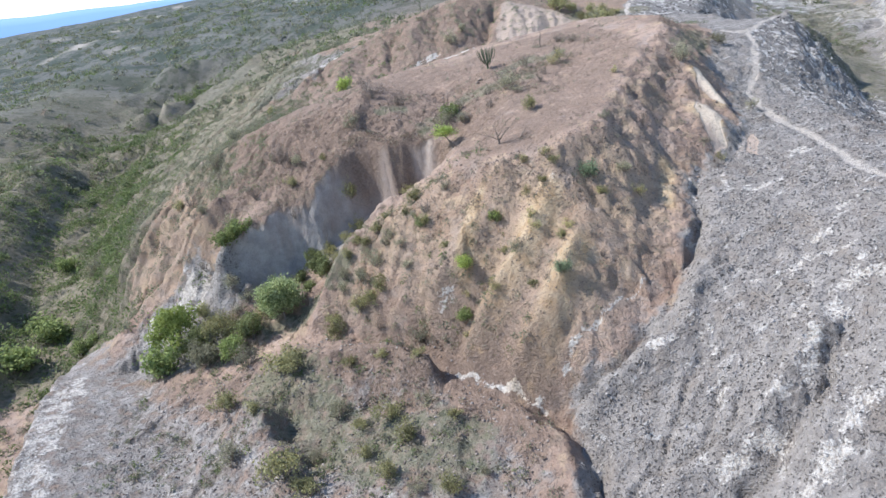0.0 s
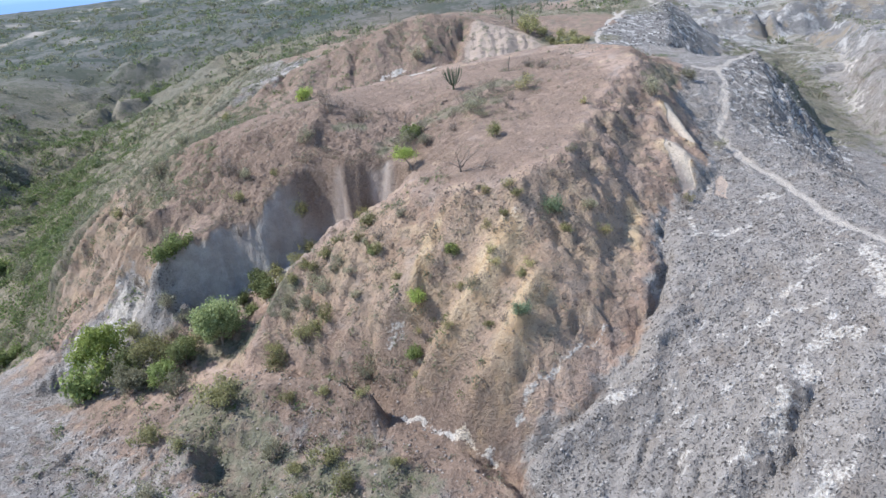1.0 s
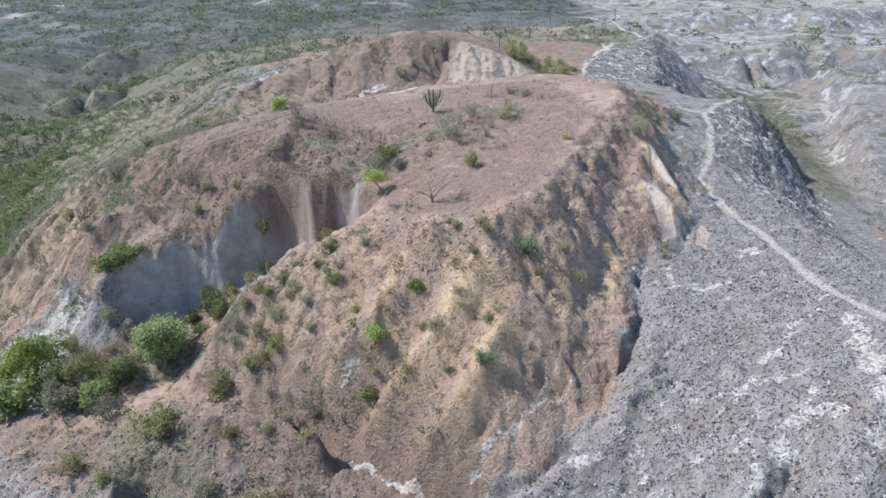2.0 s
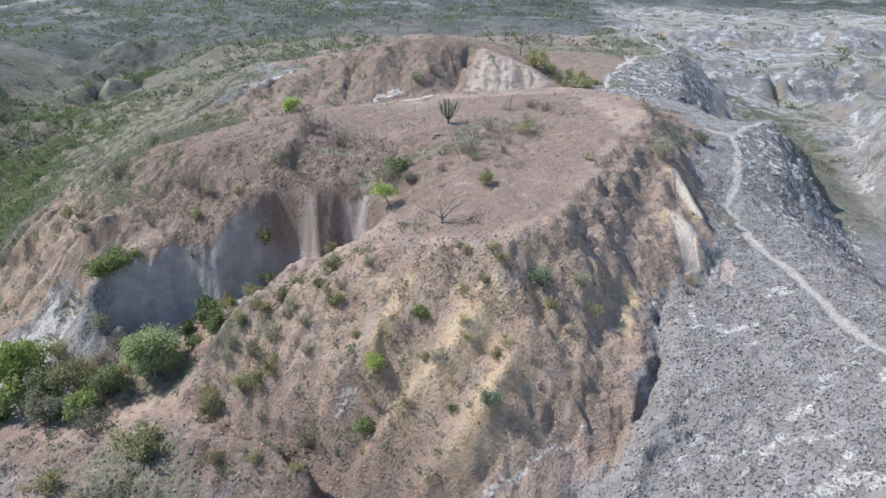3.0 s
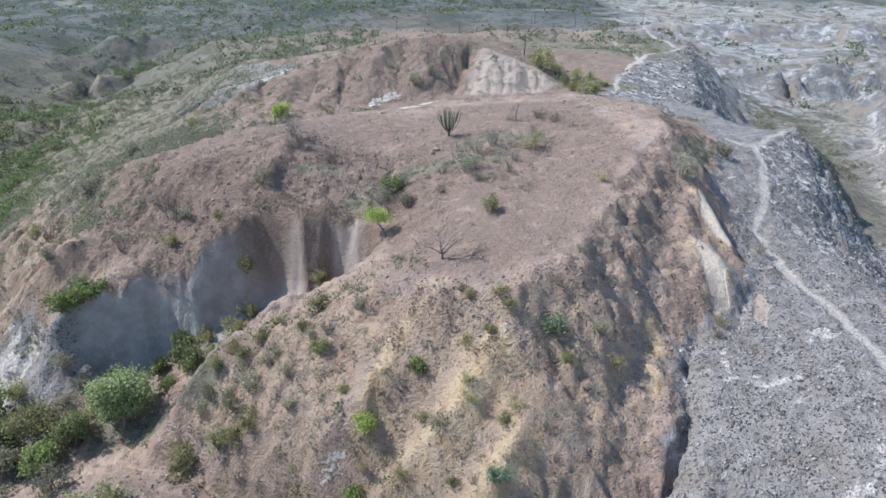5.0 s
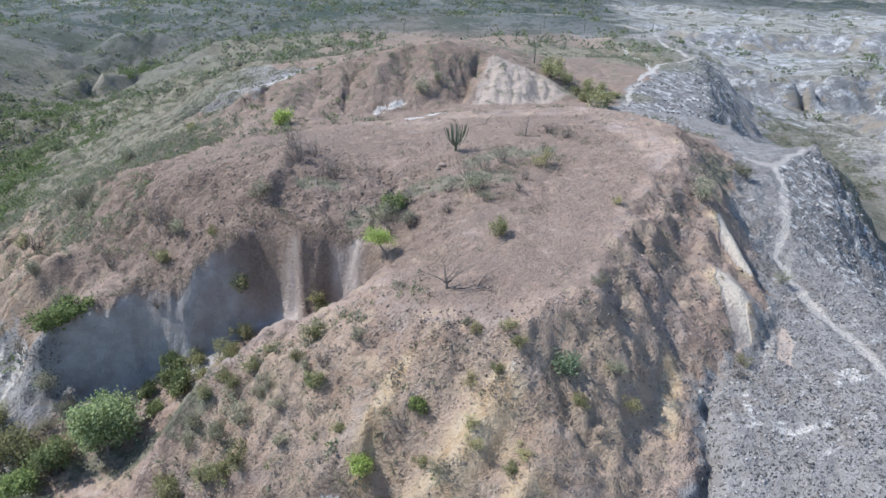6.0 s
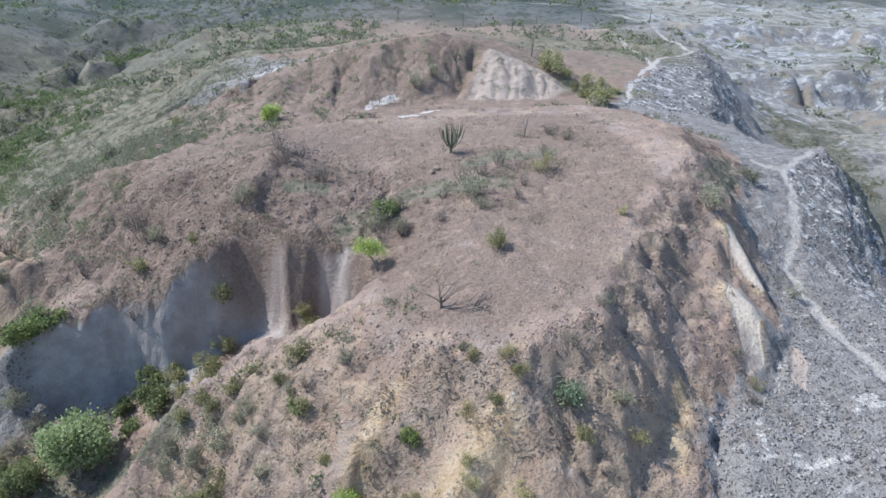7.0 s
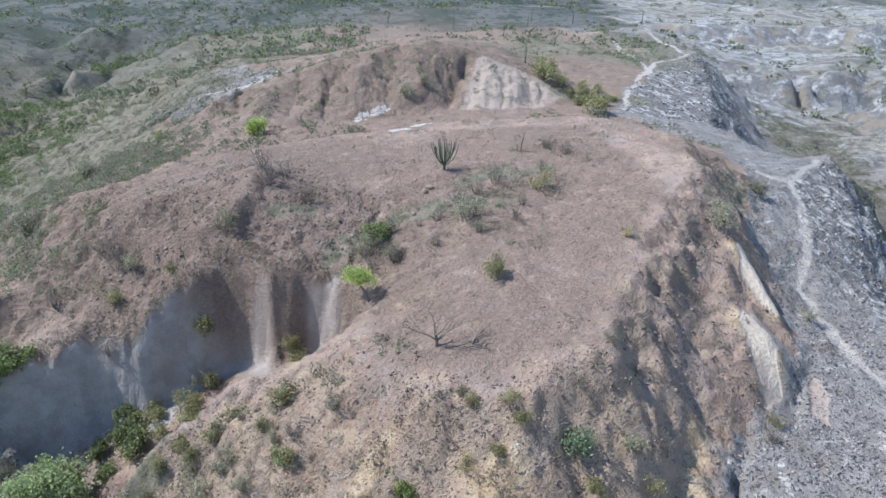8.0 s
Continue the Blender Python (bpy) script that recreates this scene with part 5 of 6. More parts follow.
def crown_tree(name, x, y, height, radius, kind, seed, label, trunk_share=0.3, count=5200, leaf=0.2, lean=(0, 0), category="tree"):
    """A tree: tapered trunk, limbs, and a crown of many leaves with gaps."""
    rnd, rng = random.Random(seed), np.random.default_rng(seed)
    holder = new(name)
    top = height * trunk_share
    base = Vector((0, 0, -0.25))
    elbow = Vector((lean[0] * 0.5, lean[1] * 0.5, top * 0.6))
    fork = Vector((lean[0], lean[1], top))
    r = 0.05 * height ** 0.75
    v, f = tubes([[(base, r * 1.35), (Vector((0, 0, 0.05)), r), (elbow, r * 0.85), (fork, r * 0.7)]], 8)
    part("trunk", raw_mesh("trunk", v, f, BARK, True), holder, "pale grey trunk")
    paths, tips = [], []
    for k in range(7):
        t = 2 * math.pi * (k + rnd.uniform(-0.3, 0.3)) / 7
        reach = rnd.uniform(0.5, 1.0) * radius
        way = Vector((math.cos(t) * reach, math.sin(t) * reach, (height - top) * rnd.uniform(0.3, 0.9)))
        paths = []
        grown(rnd, fork, way, way.length * 0.55, r * 0.5, 2, 0.6, 0.02, paths, tips, 3)
        v, f = tubes(paths, 5)
        part("limb", raw_mesh("limb", v, f, BARK, True), holder)
    tip = np.array([q[1] for q in tips])
    mid = np.array([0, 0, 0]) + np.array([fork.x, fork.y, top + (height - top) * 0.5])
    pick = rng.integers(0, len(tip), count)
    pts = tip[pick] + rng.normal(size=(count, 3)) * radius * 0.19
    shell = rng.normal(size=(count // 4, 3))
    shell /= np.linalg.norm(shell, axis=1, keepdims=True)
    lump = 0.74 + 0.3 * np.sin(shell[:, 0] * 5 + seed) * np.cos(shell[:, 1] * 4.3 + seed) + rng.normal(size=count // 4) * 0.05
    shell = mid + shell * lump[:, None] * np.array([radius, radius, (height - top) * 0.55])
    pts = np.vstack([pts, shell])
    pts = pts[pts[:, 2] > top * 0.45]
    v, f = leaves(pts, leaf, rng)
    part("crown", raw_mesh("crown", v, f, LEAF[kind]), holder)
    holder.matrix_basis = at_ground(x, y)
    return tagged(holder, label, category)


crown_tree("tree", -28.0, 74.2, 5.6, 2.9, "pale", 3, "rounded pale-green tree at the foot of the shaded scarp", 0.2, 9000, 0.17)
crown_tree("tree", -43.0, 75.6, 7.0, 2.5, "bright", 5, "yellow-green leafy tree standing in the ravine", 0.35, 4200, 0.2)
crown_tree("tree", -40.2, 73.2, 4.6, 2.6, "dark", 8, "dark-green tree in the ravine thicket", 0.2, 2600, 0.16)
crown_tree("tree", -36.2, 74.0, 4.2, 2.4, "olive", 9, "sparse olive-green tree in the ravine thicket", 0.2, 2200, 0.15)
crown_tree("tree", -32.4, 73.0, 3.6, 2.0, "dark", 12, "dark-green bushy tree in the ravine thicket", 0.2, 2000, 0.15)
crown_tree("tree", -38.0, 70.6, 3.0, 1.8, "drygreen", 13, "dusty grey-green bushy tree in the ravine thicket", 0.2, 3000, 0.15)
crown_tree("tree", -34.4, 70.4, 2.8, 1.7, "green", 15, "green bushy tree in the ravine thicket", 0.2, 3000, 0.15)
crown_tree("tree", -2.9, 81.6, 2.9, 1.25, "bright", 14, "small bright-green tree leaning over the scarp edge", 0.55, 1700, 0.10, (-0.75, 0.1))


def bare_tree():
    rnd = random.Random(5)
    holder = new("bare_tree")
    paths, tips = [], []
    trunk = [(Vector((0, 0, -0.2)), 0.11), (Vector((0.02, 0, 0.35)), 0.085), (Vector((-0.02, 0.03, 0.75)), 0.07)]
    v, f = tubes([trunk], 7)
    part("trunk", raw_mesh("trunk", v, f, DEADWOOD, True), holder)
    for k in range(6):
        t = 2 * math.pi * k / 6 + rnd.uniform(-0.3, 0.3)
        way = Vector((math.cos(t) * 1.15, math.sin(t) * 0.9, rnd.uniform(0.8, 1.9)))
        grown(rnd, trunk[rnd.choice((1, 2))][0], way, rnd.uniform(1.1, 1.5), 0.05, 3, 0.6, 0.02, paths, tips, 4)
        v, f = tubes(paths, 4)
        part("branch", raw_mesh("branch", v, f, DEADWOOD, True), holder, "leafless forked branch")
        paths = []
    holder.matrix_basis = at_ground(2.2, 70.6, 1.15)
    return tagged(holder, "leafless grey bare tree on the bare plateau", "tree")


def fallen_branches():
    rnd = random.Random(11)
    holder = new("fallen_branches")
    paths, tips = [], []
    for k in range(7):
        t = -0.5 + 0.42 * k + rnd.uniform(-0.2, 0.2)
        grown(rnd, Vector((0, 0, 0.12)), Vector((math.cos(t), math.sin(t), 0.28)), rnd.uniform(0.9, 1.5), 0.045, 2, 0.6, 0.0, paths, tips, 4)
        v, f = tubes(paths, 4)
        part("branch", raw_mesh("branch", v, f, DEADWOOD, True), holder, "dry grey branch")
        paths = []
    grown(rnd, Vector((-2.0, -0.05, 0.1)), Vector((1, 0.02, 0.02)), 2.1, 0.06, 0, 0.4, 0.0, paths, tips, 6)
    v, f = tubes(paths, 4)
    part("fallen_trunk", raw_mesh("fallen_trunk", v, f, DEADWOOD, True), holder, "long dead stem lying on the soil")
    holder.matrix_basis = at_ground(4.5, 70.2)
    return tagged(holder, "dead dry branches sprawling on the bare soil", "branches")


bare_tree()
fallen_branches()


def cactus_material():
    m, nt, b = material("cactus_skin", 0.6)
    pos = nt.nodes.new("ShaderNodeTexCoord").outputs["Object"]
    n = noise_tex(nt, pos, 5.0, 4)
    nt.links.new(mix(nt, n, (0.055, 0.075, 0.05), (0.14, 0.165, 0.115)), b.inputs["Base Color"])
    return m


CACTUS = cactus_material()


def ribbed_column(path, ribs=7):
    """A ribbed column along a path, with a rounded tip."""
    verts, faces = [], []
    n = ribs * 2
    for k, (p, r) in enumerate(path):
        for j in range(n):
            t = 2 * math.pi * j / n
            q = r * (1.0 if j % 2 else 0.78)
            verts.append((p.x + math.cos(t) * q, p.y + math.sin(t) * q, p.z))
    for k in range(len(path) - 1):
        for j in range(n):
            a, b = k * n + j, k * n + (j + 1) % n
            faces.append((a, b, b + n, a + n))
    return verts, faces


def cactus(name, x, y, height, arms, spread, seed, label, group=""):
    rnd = random.Random(seed)
    holder = new(name)
    fork = height * 0.2
    trunk = [(Vector((0, 0, -0.2)), 0.17), (Vector((0, 0, fork * 0.6)), 0.15), (Vector((0, 0, fork + 0.25)), 0.14)]
    v, f = ribbed_column(trunk)
    part("trunk", raw_mesh("trunk", v, f, CACTUS), holder)
    for k in range(arms):
        t = 2 * math.pi * k / max(arms, 1) + rnd.uniform(-0.2, 0.2)
        out = spread * (0.25 + 0.75 * ((k * 0.618) % 1.0))
        top = height * rnd.uniform(0.66, 1.0)
        start = Vector((math.cos(t) * 0.05, math.sin(t) * 0.05, fork * rnd.uniform(0.7, 1.2)))
        path = []
        for j in range(9):
            u = j / 8
            o = out * (0.3 * u + 0.7 * (1 - (1 - u) ** 3))
            r = 0.05 if j < 7 else (0.04 if j == 7 else 0.012)
            path.append((Vector((start.x + math.cos(t) * o, start.y + math.sin(t) * o, start.z + (top - start.z) * u ** 1.1)), r))
        v, f = ribbed_column(path, 6)
        part("arm", raw_mesh("arm", v, f, CACTUS), holder)
    holder.matrix_basis = at_ground(x, y, 1.0, rnd.uniform(0, 360))
    return tagged(holder, label, "cactus", group)


cactus("candelabra_cactus", 4.1, 99.9, 3.4, 26, 1.65, 2, "many-armed candelabra cactus on the dry plateau")
for n, (x, y, h, arms) in enumerate(((23.3, 167, 4.0, 3), (-14, 205, 5.5, 2), (-60, 215, 5, 3), (33, 270, 5.5, 3), (20, 330, 7, 2), (-8, 345, 7, 3), (55, 352, 7, 3), (-70, 300, 7, 2),
                                     (-110, 330, 8, 3), (82, 380, 8, 3), (64, 395, 8, 2), (120, 390, 8, 3), (-38, 360, 8, 2))):
    cactus("columnar_cactus", x, y, h, arms, 0.5, 40 + n, "tall dark columnar cactus among distant dry scrub", "columnar cacti in the distance")


def wooden_post():
    holder = new("wooden_post")
    v, f = tubes([[(Vector((0, 0, -0.3)), 0.09), (Vector((0.05, 0, 0.9)), 0.08), (Vector((0.26, 0.0, 2.2)), 0.065), (Vector((0.265, 0.0, 2.24)), 0.02)]], 7)
    part("pole", raw_mesh("pole", v, f, DEADWOOD, True), holder)
    holder.matrix_basis = at_ground(12.6, 103.3)
    return tagged(holder, "thin weathered wooden post leaning on the plateau", "post")


wooden_post()


# ---------------------------------------------------------------- stones
def stone_material():
    m, nt, b = material("stone", 0.95)
    pos = nt.nodes.new("ShaderNodeNewGeometry").outputs["Position"]
    isl = nt.nodes.new("ShaderNodeNewGeometry").outputs["Random Per Island"]
    at = nt.nodes.new("ShaderNodeAttribute")
    at.attribute_name = "tint"
    n = noise_tex(nt, pos, 7.0, 4)
    grey = mix(nt, ramp(nt, isl, 0.1, 0.95), (0.09, 0.086, 0.085), (0.40, 0.385, 0.375))
    brown = mix(nt, isl, (0.17, 0.128, 0.107), (0.30, 0.235, 0.195))
    col = mix(nt, at.outputs["Fac"], brown, grey)
    col = mix(nt, calc(nt, "MULTIPLY", ramp(nt, n, 0.4, 0.7), 0.25), col, (0.12, 0.105, 0.095))
    nt.links.new(col, b.inputs["Base Color"])
    bump(nt, b, n, 0.5, 0.05)
    return m


STONE = stone_material()
OCTA = np.array([(1, 0, 0), (-1, 0, 0), (0, 1, 0), (0, -1, 0), (0, 0, 1), (0, 0, -1)], float)
OCTA_F = np.array([(0, 2, 4), (2, 1, 4), (1, 3, 4), (3, 0, 4), (2, 0, 5), (1, 2, 5), (3, 1, 5), (0, 3, 5)])


def stones(name, x, y, r, tint, rng, label):
    n = len(x)
    z = land(x, y)
    v = OCTA[None] * rng.uniform(0.55, 1.25, (n, 6, 1)) + rng.normal(size=(n, 6, 3)) * 0.16
    t = rng.uniform(0, 6.283, n)
    c, s = np.cos(t)[:, None], np.sin(t)[:, None]
    vx, vy = v[:, :, 0] * c - v[:, :, 1] * s, v[:, :, 0] * s + v[:, :, 1] * c
    v = np.stack([vx * r[:, None] + x[:, None], vy * r[:, None] * 0.85 + y[:, None], v[:, :, 2] * r[:, None] * 0.7 + (z + r * 0.12)[:, None]], 2)
    f = (OCTA_F[None] + 6 * np.arange(n)[:, None, None]).reshape(-1, 3)
    me = raw_mesh(name, v.reshape(-1, 3), f, STONE)
    a = me.attributes.new("tint", "FLOAT", "POINT")
    a.data.foreach_set("value", np.repeat(tint, 6).astype(np.float32))
    return tagged(new(name, me), label, "stones", kind="stuff")


def in_zone(poly, n, rng, margin=0.0):
    xs, ys = [p[0] for p in poly], [p[1] for p in poly]
    x, y = rng.uniform(min(xs), max(xs), n * 3), rng.uniform(min(ys), max(ys), n * 3)
    ok = (zone_distance(x, y, poly) > margin) & (line_distance(x, y, TRAIL) > 0.8)
    return x[ok][:n], y[ok][:n]


stone_rng = np.random.default_rng(17)
x, y = in_zone(GREY_SLOPE, 13000, stone_rng)
keep = fractal(x, y, 4.0, 3, 81) > stone_rng.uniform(-0.7, 0.35, len(x))
x, y = x[keep], y[keep]
stones("scree", x, y, 0.05 + 0.15 * stone_rng.random(len(x)) ** 2.2, np.ones(len(x)), stone_rng, "dark and pale grey stones strewn over the crusted slope")
x, y = in_zone(RIDGE_SCREE, 2200, stone_rng)
stones("ridge_scree", x, y, 0.08 + 0.22 * stone_rng.random(len(x)) ** 2, np.ones(len(x)), stone_rng, "dark grey broken stones on the steep ridge side")
x, y = in_zone(RIDGE_TWO, 1300, stone_rng)
stones("ridge_scree", x, y, 0.12 + 0.3 * stone_rng.random(len(x)) ** 2, np.ones(len(x)) * 1.0, stone_rng, "dark broken stones on the far ridge")
MOUND = [(-9, 63), (-2, 54), (2, 50.5), (9, 50), (15, 53), (20, 62), (24, 69), (27, 78), (30, 90), (24, 89), (17, 80), (12, 69), (6, 66), (-2, 70), (-5, 76), (-14, 73), (-20, 70)]
x, y = in_zone(MOUND, 3200, stone_rng)
keep = fractal(x, y, 5.0, 3, 83) > stone_rng.uniform(-0.8, 0.4, len(x))
x, y = x[keep], y[keep]
stones("clods", x, y, 0.05 + 0.11 * stone_rng.random(len(x)) ** 2.0, stone_rng.random(len(x)) * 0.35, stone_rng, "brown earth clods and stones on the eroded slope")
WEST_TOP = [(-28, 85), (-12, 87.5), (-4, 88), (-2, 96), (-12, 104), (-30, 98)]
x, y = in_zone(WEST_TOP, 1600, stone_rng)
stones("clods", x, y, 0.05 + 0.16 * stone_rng.random(len(x)) ** 2.0, stone_rng.random(len(x)) * 0.35, stone_rng, "brown earth clods on the hummocky rise")
x, y = in_zone(LOW_GROUND, 3000, stone_rng)
stones("clods", x, y, 0.06 + 0.18 * stone_rng.random(len(x)) ** 2.0, 0.3 + stone_rng.random(len(x)) * 0.6, stone_rng, "grey-brown clods on the low rough mound")
x, y = in_zone(PLATEAU_TOP, 700, stone_rng)
stones("pebbles", x, y, 0.03 + 0.09 * stone_rng.random(len(x)) ** 2.0, stone_rng.random(len(x)) * 0.6, stone_rng, "small loose stones on the bare plateau")
x, y = in_zone(PLATEAU_TOP, 2600, stone_rng)
keep = fractal(x, y, 3.0, 3, 84) > stone_rng.uniform(0.1, 0.5, len(x))
x, y = x[keep], y[keep]
stones("clods", x, y, 0.05 + 0.13 * stone_rng.random(len(x)) ** 2.0, stone_rng.random(len(x)) * 0.3, stone_rng, "loose brown earth clods in drifts on the bare plateau")


x, y = in_zone(FLANK, 900, stone_rng)
for poly in SLABS:
    out = zone_distance(x, y, poly) < -0.2
    x, y = x[out], y[out]
keep = fractal(x, y, 3.5, 3, 86) > stone_rng.uniform(-0.5, 0.4, len(x))
x, y = x[keep], y[keep]
stones("clods", x, y, 0.05 + 0.17 * stone_rng.random(len(x)) ** 2.2, stone_rng.random(len(x)) * 0.45, stone_rng, "crumbled earth clods and stones on the broken flank")
x, y = in_zone([(-3, 66), (2, 62), (9, 60), (14, 62.5), (13, 68.5), (7, 66.5), (-1, 69)], 1000, stone_rng)
stones("clods", x, y, 0.05 + 0.11 * stone_rng.random(len(x)) ** 1.8, stone_rng.random(len(x)) * 0.3, stone_rng, "crumbled brown earth clods below the plateau edge")


def rock(x, y, r, seed):
    rng = np.random.default_rng(seed)
    bm = bmesh.new()
    bmesh.ops.create_icosphere(bm, subdivisions=2, radius=1.0)
    for v in bm.verts:
        k = 1 + 0.28 * noise.noise(v.co * 1.4 + Vector((seed * 3.1, 0, 0)))
        v.co = Vector((v.co.x * k * 1.15, v.co.y * k * 0.9, v.co.z * k * 0.75))
    me = bpy.data.meshes.new("rock")
    bm.to_mesh(me)
    bm.free()
    me.materials.append(STONE)
    ob = new("rock", me)
    ob.matrix_basis = at_ground(x, y, r, float(rng.uniform(0, 360)), 1.0, -0.25)
    return tagged(ob, "dark brown loose rock on the bare plateau soil", "rock", "loose rocks on the plateau")


for n, (x, y, r) in enumerate([(-5.6, 72.9, 0.21), (-5.3, 72.9, 0.21), (-2.4, 70.7, 0.2), (-2, 70.2, 0.15), (-0.8, 70.5, 0.15), (0.8, 70.4, 0.19), (-4.9, 71.8, 0.16), (-0.6, 69.2, 0.15), (-8.6, 72.4, 0.26), (2.5, 96.2, 0.4), (2, 95.6, 0.34), (0.9, 92.4, 0.27), (-0.5, 69.5, 0.11), (-1.3, 70.5, 0.15), (-4, 69.4, 0.15)]):
    rock(x, y, r * 0.9, n + 1)


# ---------------------------------------------------------------- scrub past counting
def scrub_material():
    m, nt, b = material("scrub_leaf", 0.8)
    at = nt.nodes.new("ShaderNodeAttribute")
    at.attribute_name = "tint"
    isl = nt.nodes.new("ShaderNodeNewGeometry").outputs["Random Per Island"]
    green = mix(nt, isl, (0.105, 0.15, 0.06), (0.215, 0.275, 0.12))
    dusty = mix(nt, isl, (0.155, 0.165, 0.12), (0.295, 0.305, 0.22))
    brown = mix(nt, isl, (0.21, 0.17, 0.14), (0.39, 0.33, 0.27))
    col = mix(nt, ramp(nt, at.outputs["Fac"], 0.15, 0.45), green, dusty)
    col = mix(nt, ramp(nt, at.outputs["Fac"], 0.6, 0.9), col, brown)
    nt.links.new(col, b.inputs["Base Color"])
    tr = nt.nodes.new("ShaderNodeBsdfTranslucent")
    nt.links.new(col, tr.inputs["Color"])
    ms = nt.nodes.new("ShaderNodeMixShader")
    ms.inputs[0].default_value = 0.45
    nt.links.new(b.outputs[0], ms.inputs[1])
    nt.links.new(tr.outputs[0], ms.inputs[2])
    nt.links.new(ms.outputs[0], nt.nodes["Material Output"].inputs["Surface"])
    return m


SCRUB = scrub_material()


def scrub(name, x, y, r, tint, per, rng, label, leaf=0.3, flat=0.9):
    """Low clumps of leaves, per leaves each."""
    n = len(x)
    z = land(x, y)
    d = rng.normal(size=(n, per, 3))
    d /= np.linalg.norm(d, axis=2, keepdims=True)
    d *= rng.uniform(0.35, 1.0, (n, per, 1)) ** 0.6
    stretch = rng.uniform(0.7, 1.3, (n, 1, 3)) * np.array([1, 1, flat])
    p = d * stretch * r[:, None, None]
    p[:, :, 2] = np.abs(p[:, :, 2]) * 1.1
    p += np.stack([x, y, z - 0.05 * r], 1)[:, None]
    size = np.repeat(r * leaf, per)
    v, f = leaves(p.reshape(-1, 3), 1.0, rng, 1.5)
    v = v.reshape(-1, 4, 3)
    c = v.mean(1, keepdims=True)
    v = (c + (v - c) * size[:, None, None]).reshape(-1, 3)
    me = raw_mesh(name, v, f, SCRUB)
    a = me.attributes.new("tint", "FLOAT", "POINT")
    a.data.foreach_set("value", np.repeat(tint, per * 4).astype(np.float32))
    return tagged(new(name, me), label, "scrub", kind="stuff")


def thinned(x, y, rng, size, shift, low, high, *zones):
    """Keeps clumped patches, away from the trails and bare zones."""
    ok = fractal(x, y, size, 3, shift) > rng.uniform(low, high, len(x))
    for line, d in ((TRAIL, 1.2), (TRAIL_FAR, 2.0), (CHANNEL, 0.8)):
        ok &= line_distance(x, y, line) > d
    for poly in zones:
        ok &= zone_distance(x, y, poly) < 0
    return x[ok], y[ok]


veg = np.random.default_rng(23)
SCARP_ZONE = [(-3, 79), (-3, 84), (-6, 86), (-16, 87.5), (-32, 84), (-33, 77), (-24, 75), (-10, 79)]
# dry tufts over the mound and its slopes
x, y = thinned(veg.uniform(-45, 34, 6000), veg.uniform(48, 122, 6000), veg, 7.0, 101, -0.3, 0.9, GREY_SLOPE, SCARP_ZONE)
scrub("dry_tufts", x, y, 0.14 + 0.3 * veg.random(len(x)) ** 2, np.clip(0.78 + veg.normal(size=len(x)) * 0.18, 0.48, 1), 16, veg, "low dry brown and olive tufts on bare soil", 0.32)
# dry brush in patches on the plateau and the broken flank
spots = [(8.5, 87, 1.2), (2, 86, 1.4), (6, 90, 1.4), (9.5, 93.5, 1.4), (12, 97, 1.2), (15, 95, 1.0), (-2, 88, 1.2), (17, 103, 1.2), (0, 96, 1.2), (20, 100, 1.0), (8, 100, 1.2), (11, 84, 1.0), (-12, 67, 1.6), (-16, 67, 1.6), (-9, 64.5, 1.3), (-20, 93, 1.6), (-24, 97, 1.8), (-17, 100, 1.6), (3.2, 97, 1.3), (5.8, 95.4, 1.2), (1.2, 93.6, 1.5), (7.8, 93, 1.3), (4.4, 91.2, 1.0), (10.6, 95.2, 1.2), (12.8, 103.6, 0.9), (16.6, 104.8, 1.1), (-1.6, 91.6, 1.4), (-8.2, 96.4, 1.2),
         (-2, 62, 1.4), (2, 65, 1.3), (6, 60.4, 1.0), (-6, 67.4, 1.2), (-10, 70, 1.4), (-14, 70.6, 1.3), (4, 57, 0.9), (8.4, 55, 1.3), (-8, 66, 1.0), (22.6, 79, 1.3), (24.4, 83.6, 1.4), (30.4, 93.6, 1.3), (33.4, 98.2, 1.5), (25, 72, 0.9), (-28, 88.6, 1.8), (-24.2, 92, 1.4)]
x = np.concatenate([veg.normal(size=34) * r + px for px, py, r in spots])
y = np.concatenate([veg.normal(size=34) * r * 0.8 + py for px, py, r in spots])
scrub("dry_brush", x, y, 0.16 + 0.36 * veg.random(len(x)) ** 1.6, np.clip(0.74 + veg.normal(size=len(x)) * 0.18, 0.45, 1), 22, veg, "patches of dry grey-brown brush and grass on bare soil", 0.2)
# tufts hanging on along the scarp's edge
rim = LAND["scarp_rim"][2:]
pts = [along(rim, q) for q in veg.random(420)]
x, y = np.array([p.x for p in pts]) + veg.normal(size=420) * 0.3, np.array([p.y for p in pts]) + 0.5 + np.abs(veg.normal(size=420)) * 0.9
scrub("rim_tufts", x, y, 0.12 + 0.28 * veg.random(420), np.clip(0.85 + veg.normal(size=420) * 0.12, 0, 1), 16, veg, "dry brown tufts along the scarp edge", 0.32)
# low ground before the mound
x, y = thinned(veg.uniform(-48, 2, 4200), veg.uniform(38, 74, 4200), veg, 5.0, 104, -0.3, 0.6, SCARP_ZONE)
scrub("low_scrub", x, y, 0.2 + 0.5 * veg.random(len(x)) ** 2, np.clip(0.5 + veg.normal(size=len(x)) * 0.25, 0, 1), 26, veg, "olive and dry scrub over the low mound", 0.26)
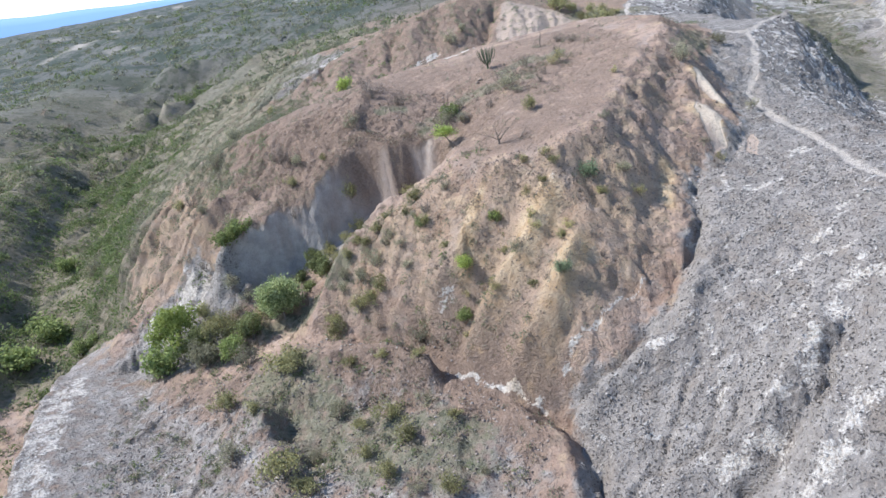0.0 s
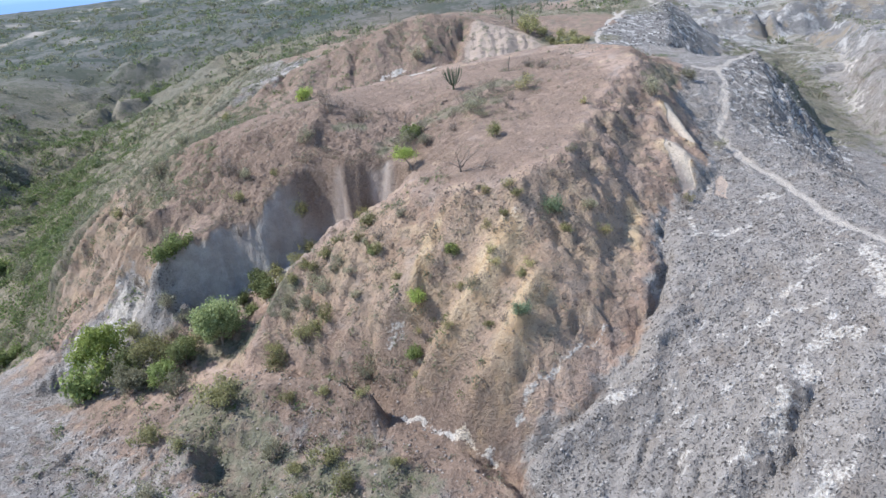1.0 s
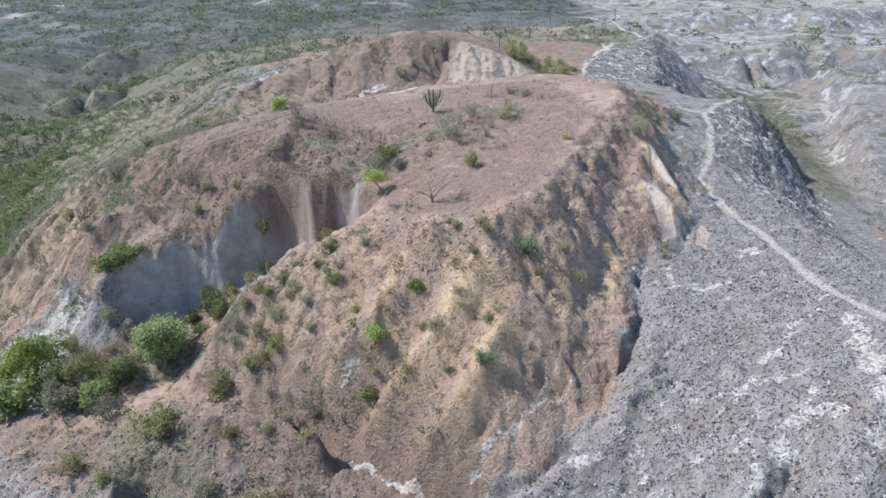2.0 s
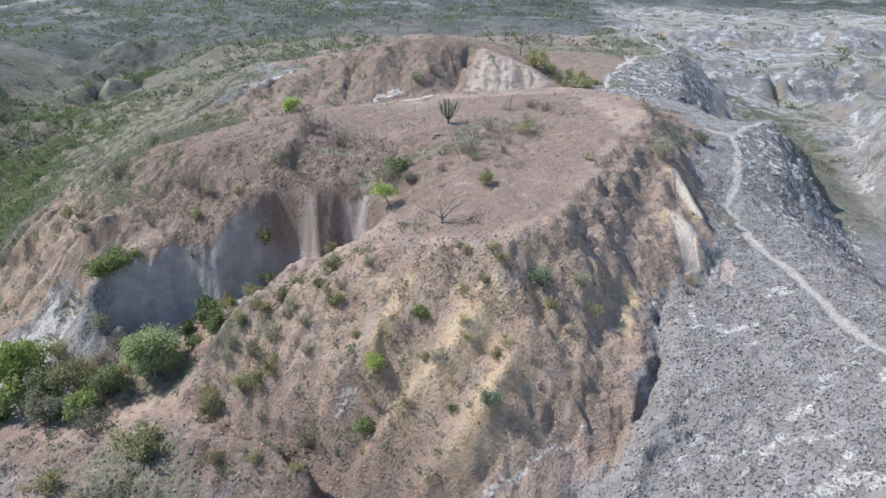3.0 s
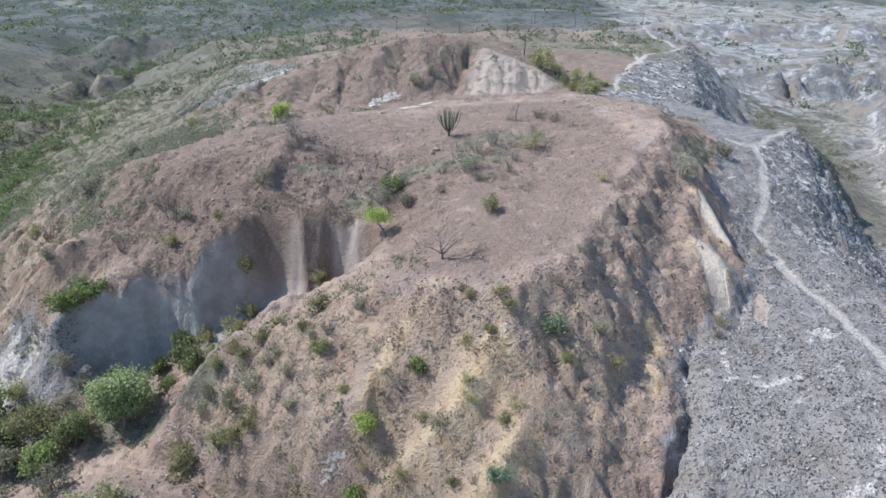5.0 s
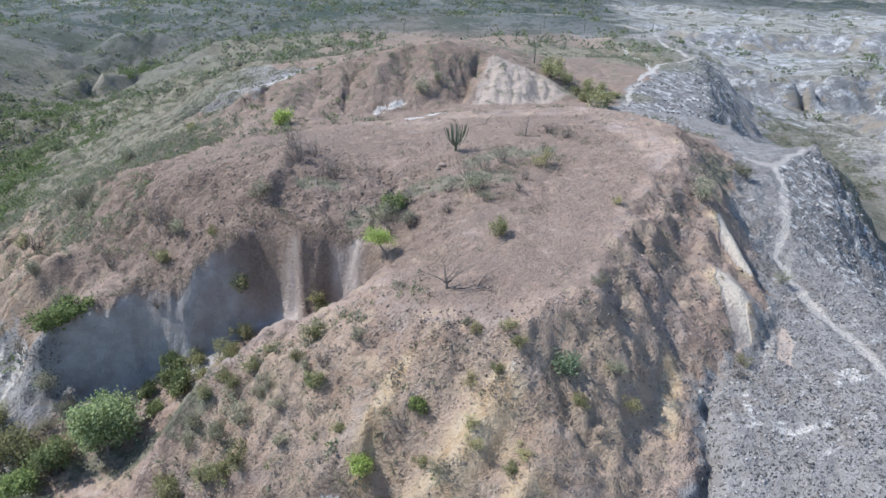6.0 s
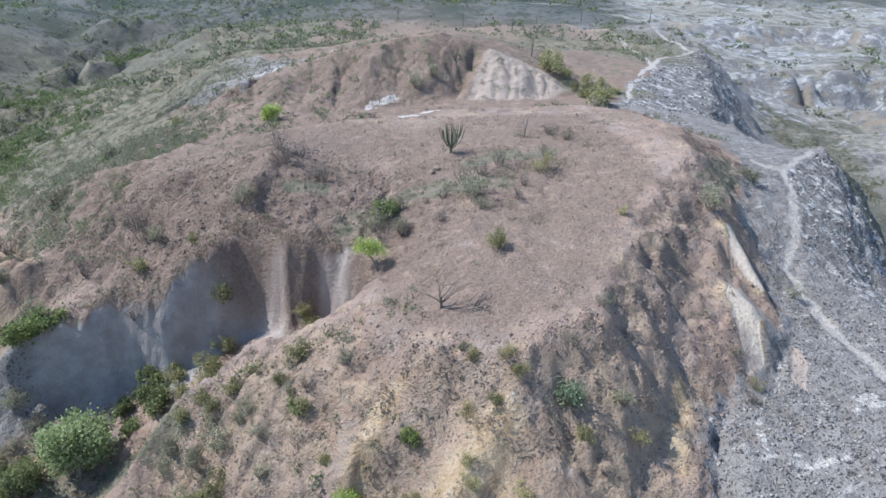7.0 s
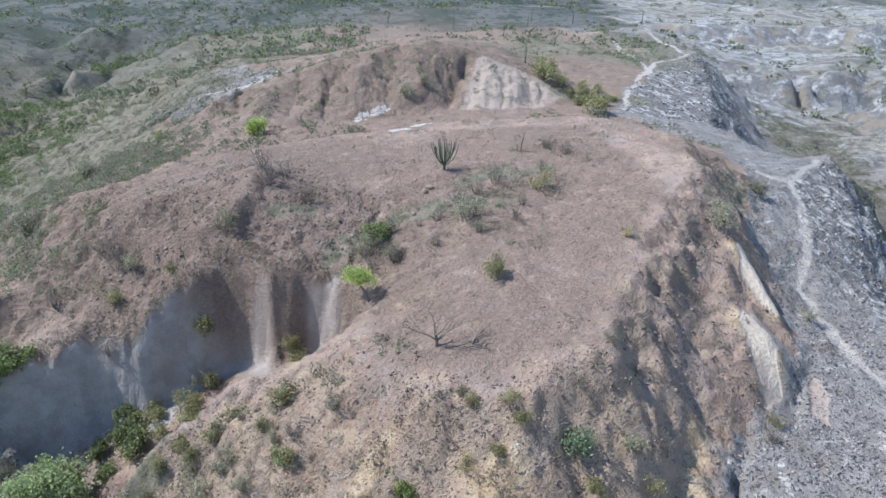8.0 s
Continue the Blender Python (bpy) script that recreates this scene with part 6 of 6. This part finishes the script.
# western slopes and valley
x, y = veg.uniform(-165, -30, 11500), veg.uniform(70, 280, 11500)
x, y = thinned(x, y, veg, 18.0, 107, -0.8, 0.35, SCARP_ZONE)
h = land(x, y)
ok = (x < np.where(y < 82, -62, -36)) & (h < 13) & ((zone_distance(x, y, RIB_FACE) < -1) | (veg.random(len(x)) < 0.38))
x, y, h = x[ok], y[ok], h[ok]
green = step(6, -14, h)
r = 0.35 + 0.8 * veg.random(len(x)) ** 1.6 + 1.2 * green * veg.random(len(x))
scrub("valley_scrub", x, y, r, np.clip(0.6 - 0.44 * green + veg.normal(size=len(x)) * 0.16, 0, 1), 42, veg, "green and dusty scrub filling the western valley", 0.18)
# green belt along the valley's watercourse
belt = [(-72, 112), (-86, 140), (-100, 178), (-118, 230), (-130, 290), (-120, 350)]
pts = [along([(*p, 0) for p in belt], q) for q in veg.random(340)]
x, y = np.array([p.x for p in pts]) + veg.normal(size=340) * 6, np.array([p.y for p in pts]) + veg.normal(size=340) * 6
scrub("valley_thicket", x, y, 0.9 + 1.6 * veg.random(340), np.clip(0.05 + np.abs(veg.normal(size=340)) * 0.16, 0, 1), 70, veg, "fresh green bushes along the valley bottom", 0.17, 1.1)
# scrub on the western shoulder
x, y = thinned(veg.uniform(-82, -26, 5200), veg.uniform(88, 142, 5200), veg, 9.0, 119, -0.75, 0.3, SCARP_ZONE)
ok = (x < -30 - 0.35 * (y - 96) * (y < 96)) & ((zone_distance(x, y, RIB_FACE) < 0) | (veg.random(len(x)) < 0.5)) & (land(x, y) < 14.2)
x, y = x[ok], y[ok]
scrub("shoulder_scrub", x, y, 0.3 + 0.75 * veg.random(len(x)) ** 1.7, np.clip(0.52 + veg.normal(size=len(x)) * 0.2, 0, 1), 44, veg, "dusty olive scrub on the western shoulder", 0.17)
# country behind the mound
x, y = veg.uniform(-46, 95, 9000), veg.uniform(116, 260, 9000)
x, y = thinned(x, y, veg, 16.0, 110, -0.4, 0.75, GREY_ZONES[1])
ok = (x < 4) | (x > 48) | (y < 160) | (veg.random(len(x)) < 0.12)
x, y = x[ok], y[ok]
scrub("back_scrub", x, y, 0.35 + 0.85 * veg.random(len(x)) ** 2.2, np.clip(0.52 + veg.normal(size=len(x)) * 0.2, 0, 1), 36, veg, "dusty and olive scrub behind the plateau", 0.22)
# eastern valley
x, y = veg.uniform(58, 260, 1700), veg.uniform(85, 330, 1700)
x, y = thinned(x, y, veg, 20.0, 113, -0.1, 0.9, GREY_ZONES[1])
scrub("east_scrub", x, y, 0.4 + 1.1 * veg.random(len(x)) ** 2.2, np.clip(0.5 + veg.normal(size=len(x)) * 0.25, 0, 1), 44, veg, "scattered scrub among pale eastern badlands", 0.17)
# olive brush in the hollow east of the ridge
x, y = thinned(veg.uniform(60, 132, 3000), veg.uniform(92, 214, 3000), veg, 12.0, 122, -0.5, 0.6, GREY_ZONES[1])
scrub("hollow_brush", x, y, 0.3 + 0.8 * veg.random(len(x)) ** 2.0, np.clip(0.5 + veg.normal(size=len(x)) * 0.18, 0, 1), 36, veg, "olive brush in the hollow east of the ridge", 0.18)
# far country
d, a = 220 + 1500 * veg.random(21000) ** 1.7, veg.uniform(-0.85, 0.75, 21000)
x, y = np.sin(a) * d, 20 + np.cos(a) * d
x, y = thinned(x, y, veg, 60.0, 116, -0.7, 0.35)
ok = ((x < 40 + 0.15 * y) & ((x < -15) | (y > 430))) | (veg.random(len(x)) < 0.14)
x, y = x[ok], y[ok]
d = np.hypot(x, y - 20)
scrub("far_scrub", x, y, (0.8 + 1.7 * veg.random(len(x)) ** 1.8) * (0.75 + d / 700), np.clip(0.42 + veg.normal(size=len(x)) * 0.16, 0, 1), 20, veg, "distant dark-green scrub and small trees", 0.3)


# ---------------------------------------------------------------- far mountains
def far_range():
    m, nt, b = material("far_range", 1.0)
    # distance haze put into the material: blue base colour plus a blue glow
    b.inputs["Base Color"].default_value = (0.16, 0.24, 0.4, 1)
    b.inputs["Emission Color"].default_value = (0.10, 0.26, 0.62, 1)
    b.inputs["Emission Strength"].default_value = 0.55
    a = np.linspace(math.radians(-75), math.radians(60), 200)
    prof = 60 + 150 * step(-0.2, -0.9, a) + 55 * fractal(a * 1000, a * 0, 240, 4, 120)
    rows = [np.stack([np.sin(a) * q, np.cos(a) * q, zz], 1) for q, zz in ((4000, a * 0 - 60), (4150, prof * 0.55), (4300, prof), (4450, a * 0 - 60))]
    v = np.vstack(rows)
    n = len(a)
    f = [(k * n + j, k * n + j + 1, (k + 1) * n + j + 1, (k + 1) * n + j) for k in range(3) for j in range(n - 1)]
    return tagged(new("backdrop", raw_mesh("backdrop", v, f, m, True)), "mountain range on the horizon, blue haze painted in as a glow", "mountains", kind="structure")


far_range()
